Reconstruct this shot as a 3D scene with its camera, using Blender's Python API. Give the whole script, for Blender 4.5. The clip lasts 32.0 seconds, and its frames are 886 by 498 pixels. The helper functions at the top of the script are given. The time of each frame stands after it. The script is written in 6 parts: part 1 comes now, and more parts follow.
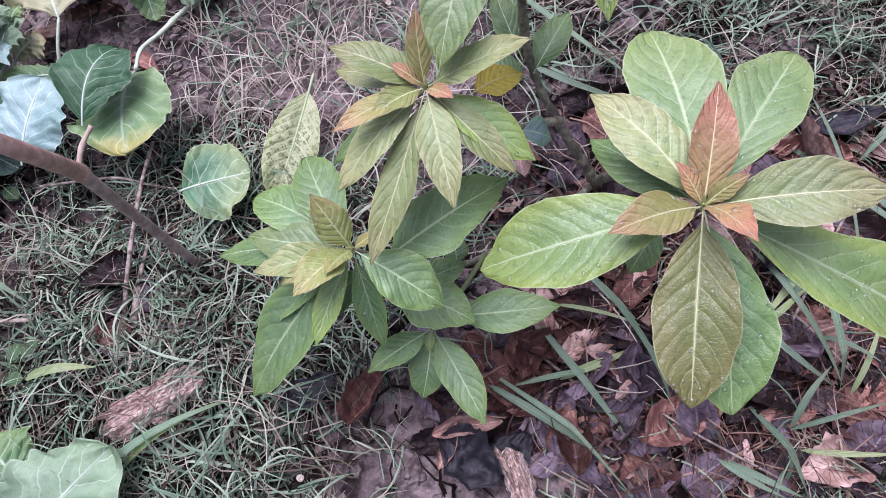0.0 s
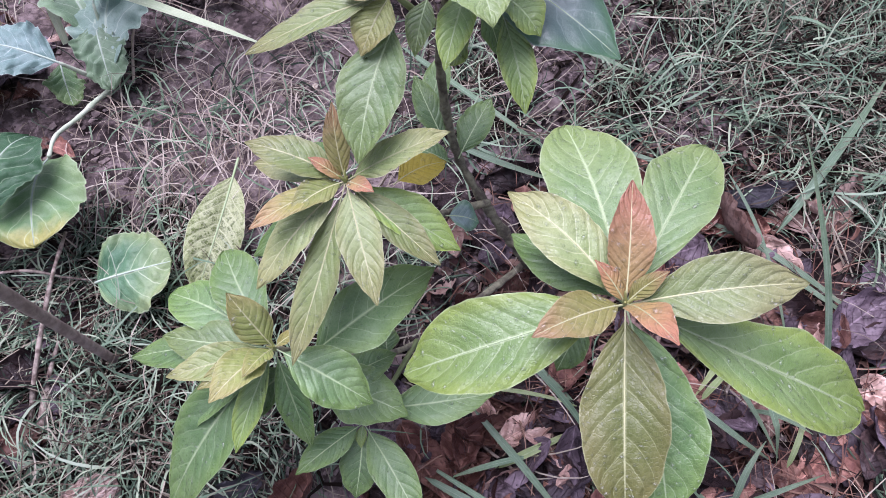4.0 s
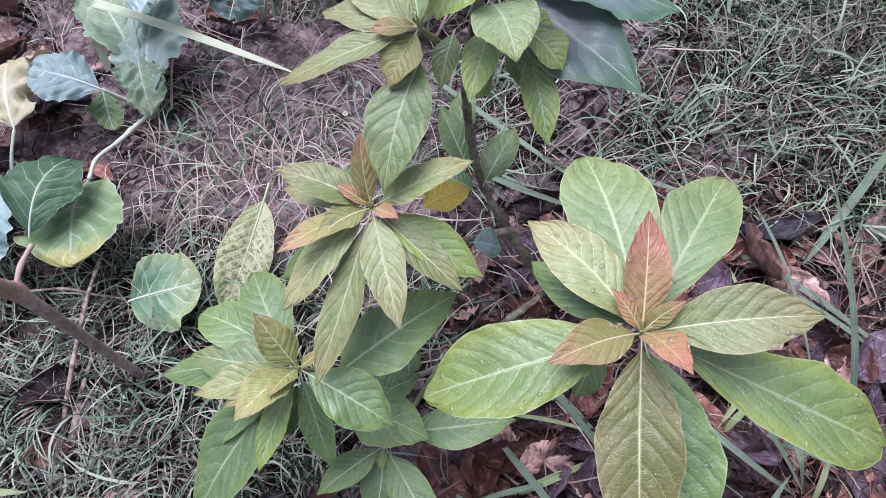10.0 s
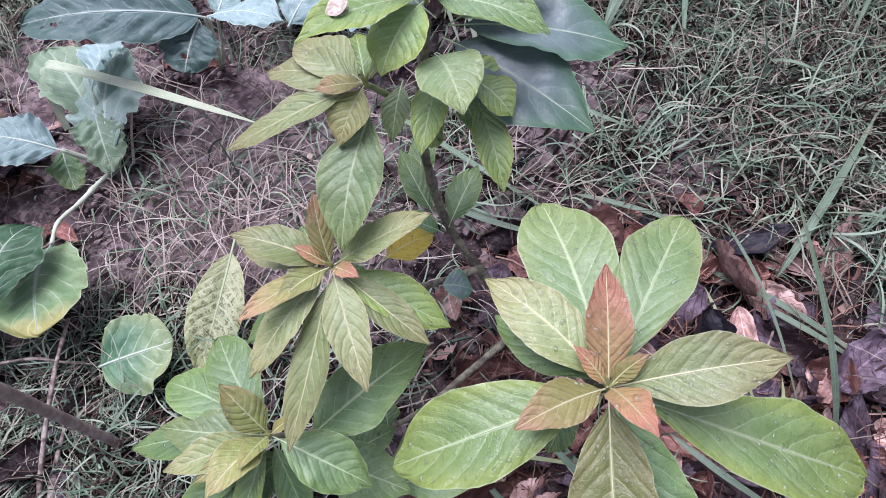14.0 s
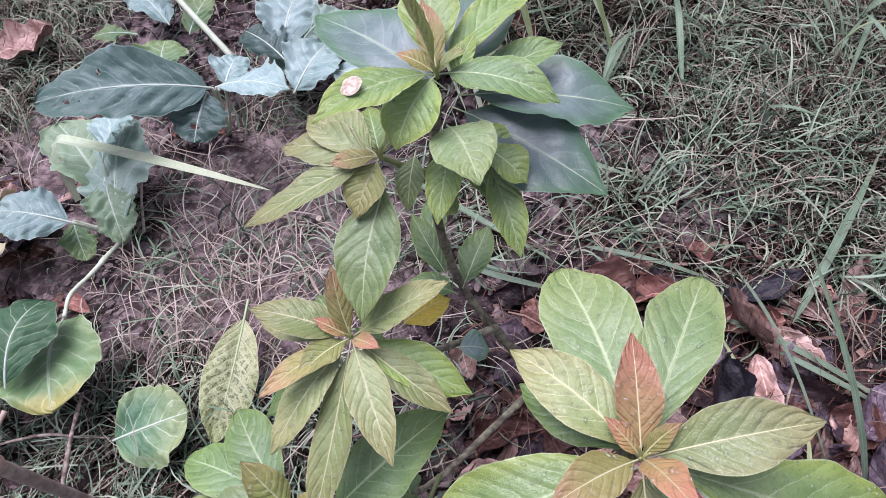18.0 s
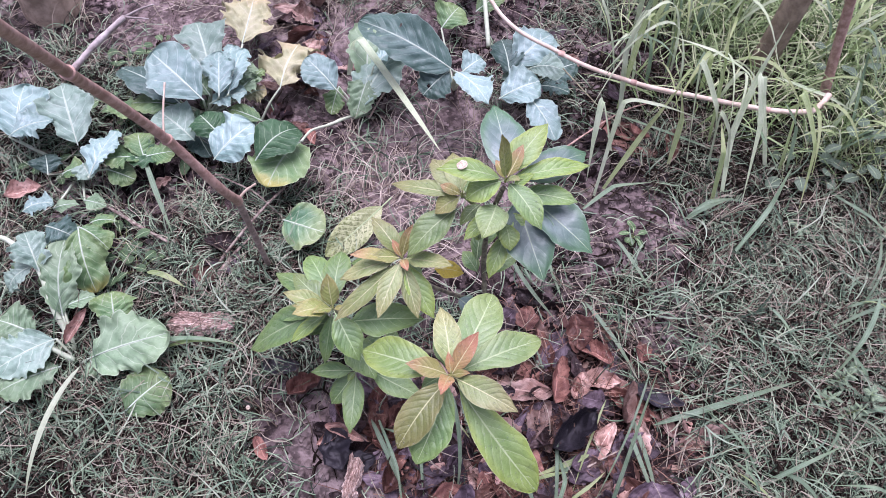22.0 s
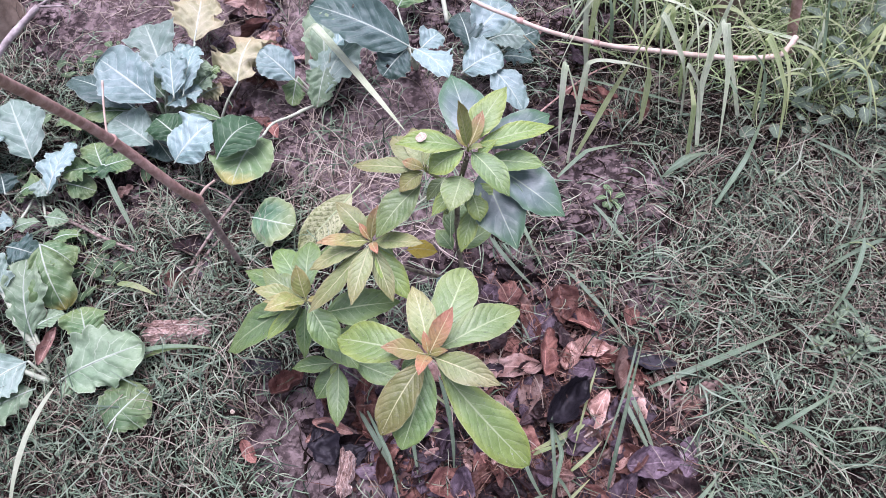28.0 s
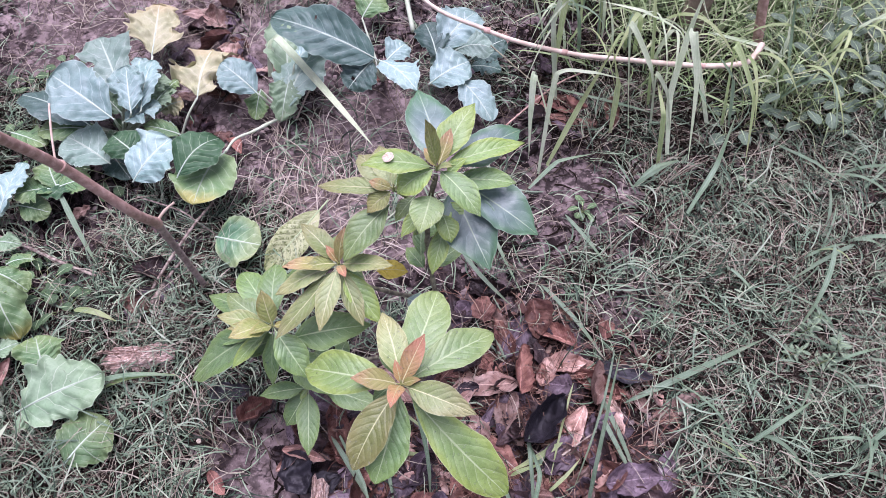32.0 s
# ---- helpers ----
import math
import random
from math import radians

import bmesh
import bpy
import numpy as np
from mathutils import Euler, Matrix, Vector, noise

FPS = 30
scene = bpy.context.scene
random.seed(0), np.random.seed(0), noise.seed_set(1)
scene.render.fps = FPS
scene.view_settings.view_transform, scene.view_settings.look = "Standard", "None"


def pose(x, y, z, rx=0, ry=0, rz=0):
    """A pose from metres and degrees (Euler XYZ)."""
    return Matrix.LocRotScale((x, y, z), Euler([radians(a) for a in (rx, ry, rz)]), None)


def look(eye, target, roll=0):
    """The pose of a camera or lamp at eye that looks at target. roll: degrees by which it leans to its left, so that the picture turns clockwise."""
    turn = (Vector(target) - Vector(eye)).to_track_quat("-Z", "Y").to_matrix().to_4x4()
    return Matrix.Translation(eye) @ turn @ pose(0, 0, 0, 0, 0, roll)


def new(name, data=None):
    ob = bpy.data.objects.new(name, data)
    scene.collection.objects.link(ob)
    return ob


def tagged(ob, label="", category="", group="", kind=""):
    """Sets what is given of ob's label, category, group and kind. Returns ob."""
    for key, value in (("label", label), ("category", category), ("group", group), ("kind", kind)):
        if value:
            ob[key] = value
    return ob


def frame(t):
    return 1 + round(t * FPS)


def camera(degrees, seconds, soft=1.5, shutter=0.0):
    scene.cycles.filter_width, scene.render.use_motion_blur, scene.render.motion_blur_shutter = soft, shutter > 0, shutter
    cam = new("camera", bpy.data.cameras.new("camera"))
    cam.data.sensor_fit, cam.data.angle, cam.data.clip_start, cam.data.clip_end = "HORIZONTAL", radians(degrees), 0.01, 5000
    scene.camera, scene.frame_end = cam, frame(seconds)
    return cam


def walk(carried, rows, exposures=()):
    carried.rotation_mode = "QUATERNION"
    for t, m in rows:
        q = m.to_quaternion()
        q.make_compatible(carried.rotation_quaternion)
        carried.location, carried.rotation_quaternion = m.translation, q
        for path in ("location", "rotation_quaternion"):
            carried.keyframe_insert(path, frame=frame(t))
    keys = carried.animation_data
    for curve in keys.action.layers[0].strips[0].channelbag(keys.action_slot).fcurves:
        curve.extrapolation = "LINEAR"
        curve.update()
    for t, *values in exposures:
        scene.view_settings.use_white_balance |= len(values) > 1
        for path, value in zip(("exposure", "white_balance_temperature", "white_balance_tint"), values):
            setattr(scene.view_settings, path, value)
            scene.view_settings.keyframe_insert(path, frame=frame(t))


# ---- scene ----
cam = camera(65.8, 32.0, soft=0.9)
PATH = [
    (0, (0.323, 0.325, 1.033), (0.115, 1.085, -0.805), -17.8),
    (0.5, (0.335, 0.344, 1.031), (0.153, 1.116, -0.805), -17.5),
    (1, (0.355, 0.367, 1.038), (0.234, 1.202, -0.775), -14.6),
    (1.5, (0.352, 0.351, 1.032), (0.231, 1.189, -0.78), -13.5),
    (2, (0.351, 0.345, 1.035), (0.242, 1.19, -0.774), -12.2),
    (2.5, (0.35, 0.346, 1.027), (0.26, 1.184, -0.786), -11.2),
    (3, (0.344, 0.351, 1.022), (0.291, 1.205, -0.786), -9.5),
    (3.5, (0.341, 0.355, 1.021), (0.296, 1.225, -0.778), -9.3),
    (4, (0.342, 0.36, 1.025), (0.316, 1.281, -0.75), -7.3),
    (4.5, (0.349, 0.364, 1.018), (0.355, 1.315, -0.742), -6.4),
    (6.5, (0.349, 0.359, 1.04), (0.293, 1.346, -0.698), -10.2),
    (7, (0.345, 0.354, 1.04), (0.269, 1.343, -0.697), -10.9),
    (7.5, (0.345, 0.356, 1.04), (0.267, 1.344, -0.697), -11.2),
    (8, (0.342, 0.355, 1.041), (0.272, 1.363, -0.686), -10.5),
    (8.5, (0.34, 0.349, 1.047), (0.248, 1.349, -0.683), -11.8),
    (9, (0.341, 0.35, 1.04), (0.255, 1.334, -0.699), -11.5),
    (9.5, (0.35, 0.348, 1.037), (0.27, 1.332, -0.702), -9.8),
    (10, (0.347, 0.353, 1.039), (0.25, 1.344, -0.696), -9.8),
    (10.5, (0.351, 0.355, 1.038), (0.25, 1.335, -0.703), -10.8),
    (11, (0.352, 0.357, 1.041), (0.239, 1.345, -0.694), -11.9),
    (11.5, (0.355, 0.358, 1.041), (0.246, 1.344, -0.696), -12.1),
    (12, (0.362, 0.365, 1.041), (0.27, 1.365, -0.689), -11.8),
    (12.5, (0.364, 0.365, 1.043), (0.272, 1.373, -0.682), -12.2),
    (13, (0.363, 0.36, 1.043), (0.242, 1.368, -0.679), -13.0),
    (13.5, (0.363, 0.361, 1.044), (0.259, 1.391, -0.667), -12.2),
    (14, (0.375, 0.389, 1.044), (0.323, 1.417, -0.671), -11.8),
    (14.5, (0.386, 0.41, 1.05), (0.362, 1.455, -0.655), -13.4),
    (15, (0.382, 0.407, 1.058), (0.349, 1.481, -0.629), -14.0),
    (15.5, (0.383, 0.404, 1.063), (0.345, 1.512, -0.601), -14.6),
    (17.5, (0.371, 0.412, 1.068), (0.322, 1.566, -0.565), -14.7),
    (18, (0.364, 0.408, 1.059), (0.329, 1.547, -0.585), -13.1),
    (18.5, (0.364, 0.391, 1.077), (0.338, 1.422, -0.637), -11.5),
    (18.7, (0.377, 0.386, 1.132), (0.343, 1.321, -0.636), -11.0),
    (19, (0.398, 0.366, 1.263), (0.344, 1.245, -0.533), -7.7),
    (19.3, (0.440, 0.336, 1.434), (0.258, 1.081, -0.413), -8.7),
    (19.6, (0.502, 0.274, 1.535), (0.332, 1.068, -0.293), 2.2),
    (20, (0.602, 0.264, 1.642), (0.322, 1.110, -0.148), 0.6),
    (20.5, (0.652, 0.267, 1.644), (0.289, 1.132, -0.123), 1.1),
    (21, (0.649, 0.258, 1.646), (0.246, 1.15, -0.098), 1.8),
    (21.5, (0.653, 0.246, 1.655), (0.24, 1.147, -0.082), 1.5),
    (22, (0.636, 0.188, 1.667), (0.163, 1.068, -0.065), 1.4),
    (22.5, (0.637, 0.194, 1.667), (0.167, 1.076, -0.065), -0.3),
    (23, (0.65, 0.197, 1.653), (0.196, 1.1, -0.073), 0.2),
    (23.5, (0.659, 0.212, 1.646), (0.223, 1.106, -0.089), -0.6),
    (24, (0.67, 0.212, 1.641), (0.266, 1.126, -0.092), 0.0),
    (24.5, (0.673, 0.197, 1.64), (0.248, 1.082, -0.102), -1.1),
    (25, (0.672, 0.204, 1.636), (0.261, 1.128, -0.089), 1.9),
    (25.5, (0.683, 0.197, 1.637), (0.271, 1.124, -0.086), 0.0),
    (27.5, (0.696, 0.223, 1.611), (0.329, 1.115, -0.141), -0.5),
    (28, (0.673, 0.205, 1.614), (0.232, 1.077, -0.131), -2.9),
    (28.5, (0.669, 0.201, 1.595), (0.258, 1.05, -0.17), -1.5),
    (29, (0.667, 0.202, 1.588), (0.282, 1.043, -0.185), -0.1),
    (29.5, (0.654, 0.21, 1.587), (0.263, 1.051, -0.185), 1.4),
    (30, (0.646, 0.219, 1.585), (0.251, 1.078, -0.177), 1.4),
    (30.5, (0.65, 0.213, 1.587), (0.245, 1.079, -0.17), 0.8),
    (31, (0.661, 0.228, 1.587), (0.283, 1.115, -0.165), 1.1),
    (31.5, (0.667, 0.252, 1.602), (0.318, 1.173, -0.139), 0.8),
    (32, (0.656, 0.252, 1.597), (0.287, 1.161, -0.146), -0.1),
]
walk(cam, [(t, look(eye, target, roll)) for t, eye, target, roll in PATH], [(0, 0.45, 5700, 38.2), (4, 0.45, 5700, 38.2), (13, 0.41, 5700, 38.8), (18, 0.39, 5900, 39), (21, 0.53, 5850, 43), (32, 0.58, 5850, 43)])

# ---- light: an overcast sky, soft from all over ----
world = bpy.data.worlds.new("sky")
scene.world = world
world.use_nodes = True
wn = world.node_tree.nodes
sky = wn.new("ShaderNodeTexSky")
sky.sky_type = "NISHITA"
sky.sun_disc = False
sky.sun_elevation, sky.sun_rotation = radians(74), radians(330)
sky.dust_density, sky.air_density = 4.0, 1.0
haze = wn.new("ShaderNodeMixRGB")
haze.inputs[0].default_value = 0.6
haze.inputs[2].default_value = (9.0, 9.6, 10.8, 1)
world.node_tree.links.new(sky.outputs[0], haze.inputs[1])
world.node_tree.links.new(haze.outputs[0], wn["Background"].inputs[0])
wn["Background"].inputs[1].default_value = 0.056
sun = new("sun", bpy.data.lights.new("sun", "SUN"))
sun.data.energy, sun.data.angle, sun.data.color = 4.1, radians(48), (0.985, 0.99, 0.945)
sun.rotation_euler = (radians(-13), 0, radians(30))


# ---- materials ----
class Mat:
    """A node material with short calls."""

    def __init__(self, name, rough=0.7, spec=0.4):
        self.m = bpy.data.materials.new(name)
        self.m.use_nodes = True
        self.n, self.l = self.m.node_tree.nodes, self.m.node_tree.links
        self.b = self.n["Principled BSDF"]
        self.b.inputs["Roughness"].default_value = rough
        self.b.inputs["Specular IOR Level"].default_value = spec
        self.c = None

    def put(self, value, socket):
        if isinstance(value, bpy.types.NodeSocket):
            self.l.new(value, socket)
        elif isinstance(value, (tuple, list)):
            socket.default_value = (*value, 1) if len(value) == 3 and len(socket.default_value) == 4 else value
        else:
            socket.default_value = value

    def coord(self, kind="Object"):
        if self.c is None:
            self.c = self.n.new("ShaderNodeTexCoord")
        return self.c.outputs[kind]

    def noise(self, scale, detail=4, vector=None, out="Fac", rough=0.6):
        t = self.n.new("ShaderNodeTexNoise")
        t.inputs["Scale"].default_value, t.inputs["Detail"].default_value, t.inputs["Roughness"].default_value = scale, detail, rough
        self.put(vector or self.coord(), t.inputs["Vector"])
        return t.outputs[out]

    def voronoi(self, scale, vector=None, feature="F1"):
        t = self.n.new("ShaderNodeTexVoronoi")
        t.feature = feature
        t.inputs["Scale"].default_value = scale
        self.put(vector or self.coord(), t.inputs["Vector"])
        return t.outputs["Distance"]

    def math(self, op, a, b=0.0, c=0.0):
        t = self.n.new("ShaderNodeMath")
        t.operation = op
        for v, s in zip((a, b, c), t.inputs):
            self.put(v, s)
        return t.outputs[0]

    def span(self, v, a, b, lo=0.0, hi=1.0):
        t = self.n.new("ShaderNodeMapRange")
        t.interpolation_type = "SMOOTHSTEP"
        for x, s in zip((v, a, b, lo, hi), t.inputs):
            self.put(x, s)
        return t.outputs[0]

    def mix(self, f, a, b, mode="MIX"):
        t = self.n.new("ShaderNodeMixRGB")
        t.blend_type = mode
        for v, s in zip((f, a, b), t.inputs):
            self.put(v, s)
        return t.outputs[0]

    def island(self):
        return self.n.new("ShaderNodeNewGeometry").outputs["Random Per Island"]

    def chance(self):
        return self.n.new("ShaderNodeObjectInfo").outputs["Random"]

    def ramp(self, f, *stops):
        t = self.n.new("ShaderNodeValToRGB")
        e = t.color_ramp.elements
        while len(e) < len(stops):
            e.new(0.5)
        for k, (p, col) in zip(e, stops):
            k.position, k.color = p, (*col, 1)
        self.put(f, t.inputs[0])
        return t.outputs[0]

    def vary(self, colour, lo=0.85, hi=1.15, by=None, rich=1.0):
        hue = self.n.new("ShaderNodeHueSaturation")
        hue.inputs["Saturation"].default_value = rich
        self.l.new(colour, hue.inputs["Color"])
        self.l.new(self.span(by or self.chance(), 0.0, 1.0, lo, hi), hue.inputs["Value"])
        return hue.outputs[0]

    def bump(self, height, strength=0.3, distance=0.002):
        t = self.n.new("ShaderNodeBump")
        t.inputs["Strength"].default_value, t.inputs["Distance"].default_value = strength, distance
        self.put(height, t.inputs["Height"])
        self.l.new(t.outputs[0], self.b.inputs["Normal"])

    def colour(self, value):
        self.put(value, self.b.inputs["Base Color"])

    def thin(self, value, share=0.25):
        """Lets part of the light through, as a leaf does."""
        t, x = self.n.new("ShaderNodeBsdfTranslucent"), self.n.new("ShaderNodeMixShader")
        self.put(value, t.inputs[0])
        x.inputs[0].default_value = share
        self.l.new(self.b.outputs[0], x.inputs[1])
        self.l.new(t.outputs[0], x.inputs[2])
        self.l.new(x.outputs[0], self.n["Material Output"].inputs[0])


def leaf_material(name, deep, light, tip, vein, rough, veins=8, tipped=0.5, lace=0.07, ribs=0.55, spec=0.45, start=0.4, blotch=0.0, rim=0.32):
    """A leaf: paler veins in arcs, pillowed between them, patches, a thin pale rim."""
    k = Mat(name, rough, spec)
    sep = k.n.new("ShaderNodeSeparateXYZ")
    k.l.new(k.coord("UV"), sep.inputs[0])
    u, v = sep.outputs[0], sep.outputs[1]
    a = k.math("MULTIPLY", k.math("ABSOLUTE", k.math("SUBTRACT", v, 0.5)), 2.0)
    other = k.math("MULTIPLY", k.math("GREATER_THAN", v, 0.5), 0.37)
    wob = k.math("MULTIPLY", k.noise(20, 3), 0.9)
    run = k.math("ADD", k.math("ADD", k.math("SUBTRACT", k.math("MULTIPLY", u, veins), k.math("MULTIPLY", k.math("POWER", a, 1.25), 2.2 if veins > 7 else 2.0)), wob), other)
    gap = k.math("PINGPONG", run, 0.5)
    width = k.span(a, 0.0, 1.0, 0.06, 0.025)
    side = k.math("MULTIPLY", k.span(gap, 0.0, width, 1.0, 0.0), k.span(a, 0.75, 1.0, 1.0, 0.35))
    mid = k.span(a, 0.0, k.span(u, 0.0, 1.0, 0.09, 0.04), 1.0, 0.0)
    net = k.span(k.voronoi(330 if lace < 0.3 else 190, feature="DISTANCE_TO_EDGE"), 0.0, 0.14, 1.0, 0.0)
    big, mean, fine = k.noise(14, 3), k.noise(45, 4), k.noise(210, 4)
    body = k.mix(k.span(big, 0.3, 0.72), deep, light)
    body = k.mix(k.math("MULTIPLY", k.span(mean, 0.4, 0.75), 0.4), body, light)
    body = k.mix(k.math("MULTIPLY", k.span(gap, 0.05, 0.5), 0.14), body, deep)
    body = k.mix(k.math("MULTIPLY", k.span(k.math("ADD", u, k.math("MULTIPLY", k.math("SUBTRACT", big, 0.5), 0.5)), start, 1.0), tipped), body, tip)
    if blotch:
        spots = k.math("MULTIPLY", k.span(k.noise(120, 3), 0.47, 0.56), k.math("MULTIPLY", k.span(gap, 0.04, 0.2), k.span(u, 0.05, 0.45)))
        body = k.mix(k.math("MULTIPLY", spots, blotch), body, tuple(0.38 * q for q in tip))
    body = k.mix(k.math("MULTIPLY", k.span(k.math("ADD", a, k.math("MULTIPLY", mean, 0.3)), 0.65, 1.15), rim if tipped < 0.8 else 0.12), body, tip)
    body = k.mix(k.math("MULTIPLY", k.span(a, 0.955, 1.0), 0.5), body, vein)
    body = k.mix(k.math("MULTIPLY", k.span(fine, 0.45, 0.75), 0.3), body, tuple(0.6 * q for q in deep))
    body = k.mix(k.math("MULTIPLY", net, lace), body, vein)
    body = k.mix(k.math("MULTIPLY", side, 0.8 * ribs), body, vein)
    body = k.mix(k.math("MULTIPLY", mid, 0.85), body, vein)
    body = k.vary(body, 0.85, 1.14, rich=1.0)
    k.colour(body)
    k.put(k.span(fine, 0.3, 0.7, rough - 0.1, rough + 0.1), k.b.inputs["Roughness"])
    pillow = k.math("ADD", k.math("MULTIPLY", k.span(gap, 0.0, 0.35), 0.5), k.math("MULTIPLY", net, -0.12))
    h = k.math("ADD", pillow, k.math("ADD", k.math("MULTIPLY", mean, 1.6), k.math("MULTIPLY", fine, 0.35)))
    k.bump(h, 0.35 if name == "dark_sheen_leaf" else 0.7, 0.002)
    k.thin(body, 0.42 if "blade" in name else 0.12)
    return k.m


def plain_material(name, a, b, scale=60, rough=0.8, bump=0.4, spec=0.3, vary=0.15):
    """Two tones in patches, fine grain and relief."""
    k = Mat(name, rough, spec)
    c = k.mix(k.span(k.noise(scale, 5), 0.35, 0.68), a, b)
    c = k.mix(k.math("MULTIPLY", k.noise(scale * 7, 3), 0.3), c, tuple(0.45 * x for x in a))
    k.colour(k.vary(c, 1 - vary, 1 + vary))
    k.bump(k.noise(scale * 3, 5), bump, 0.003)
    return k.m


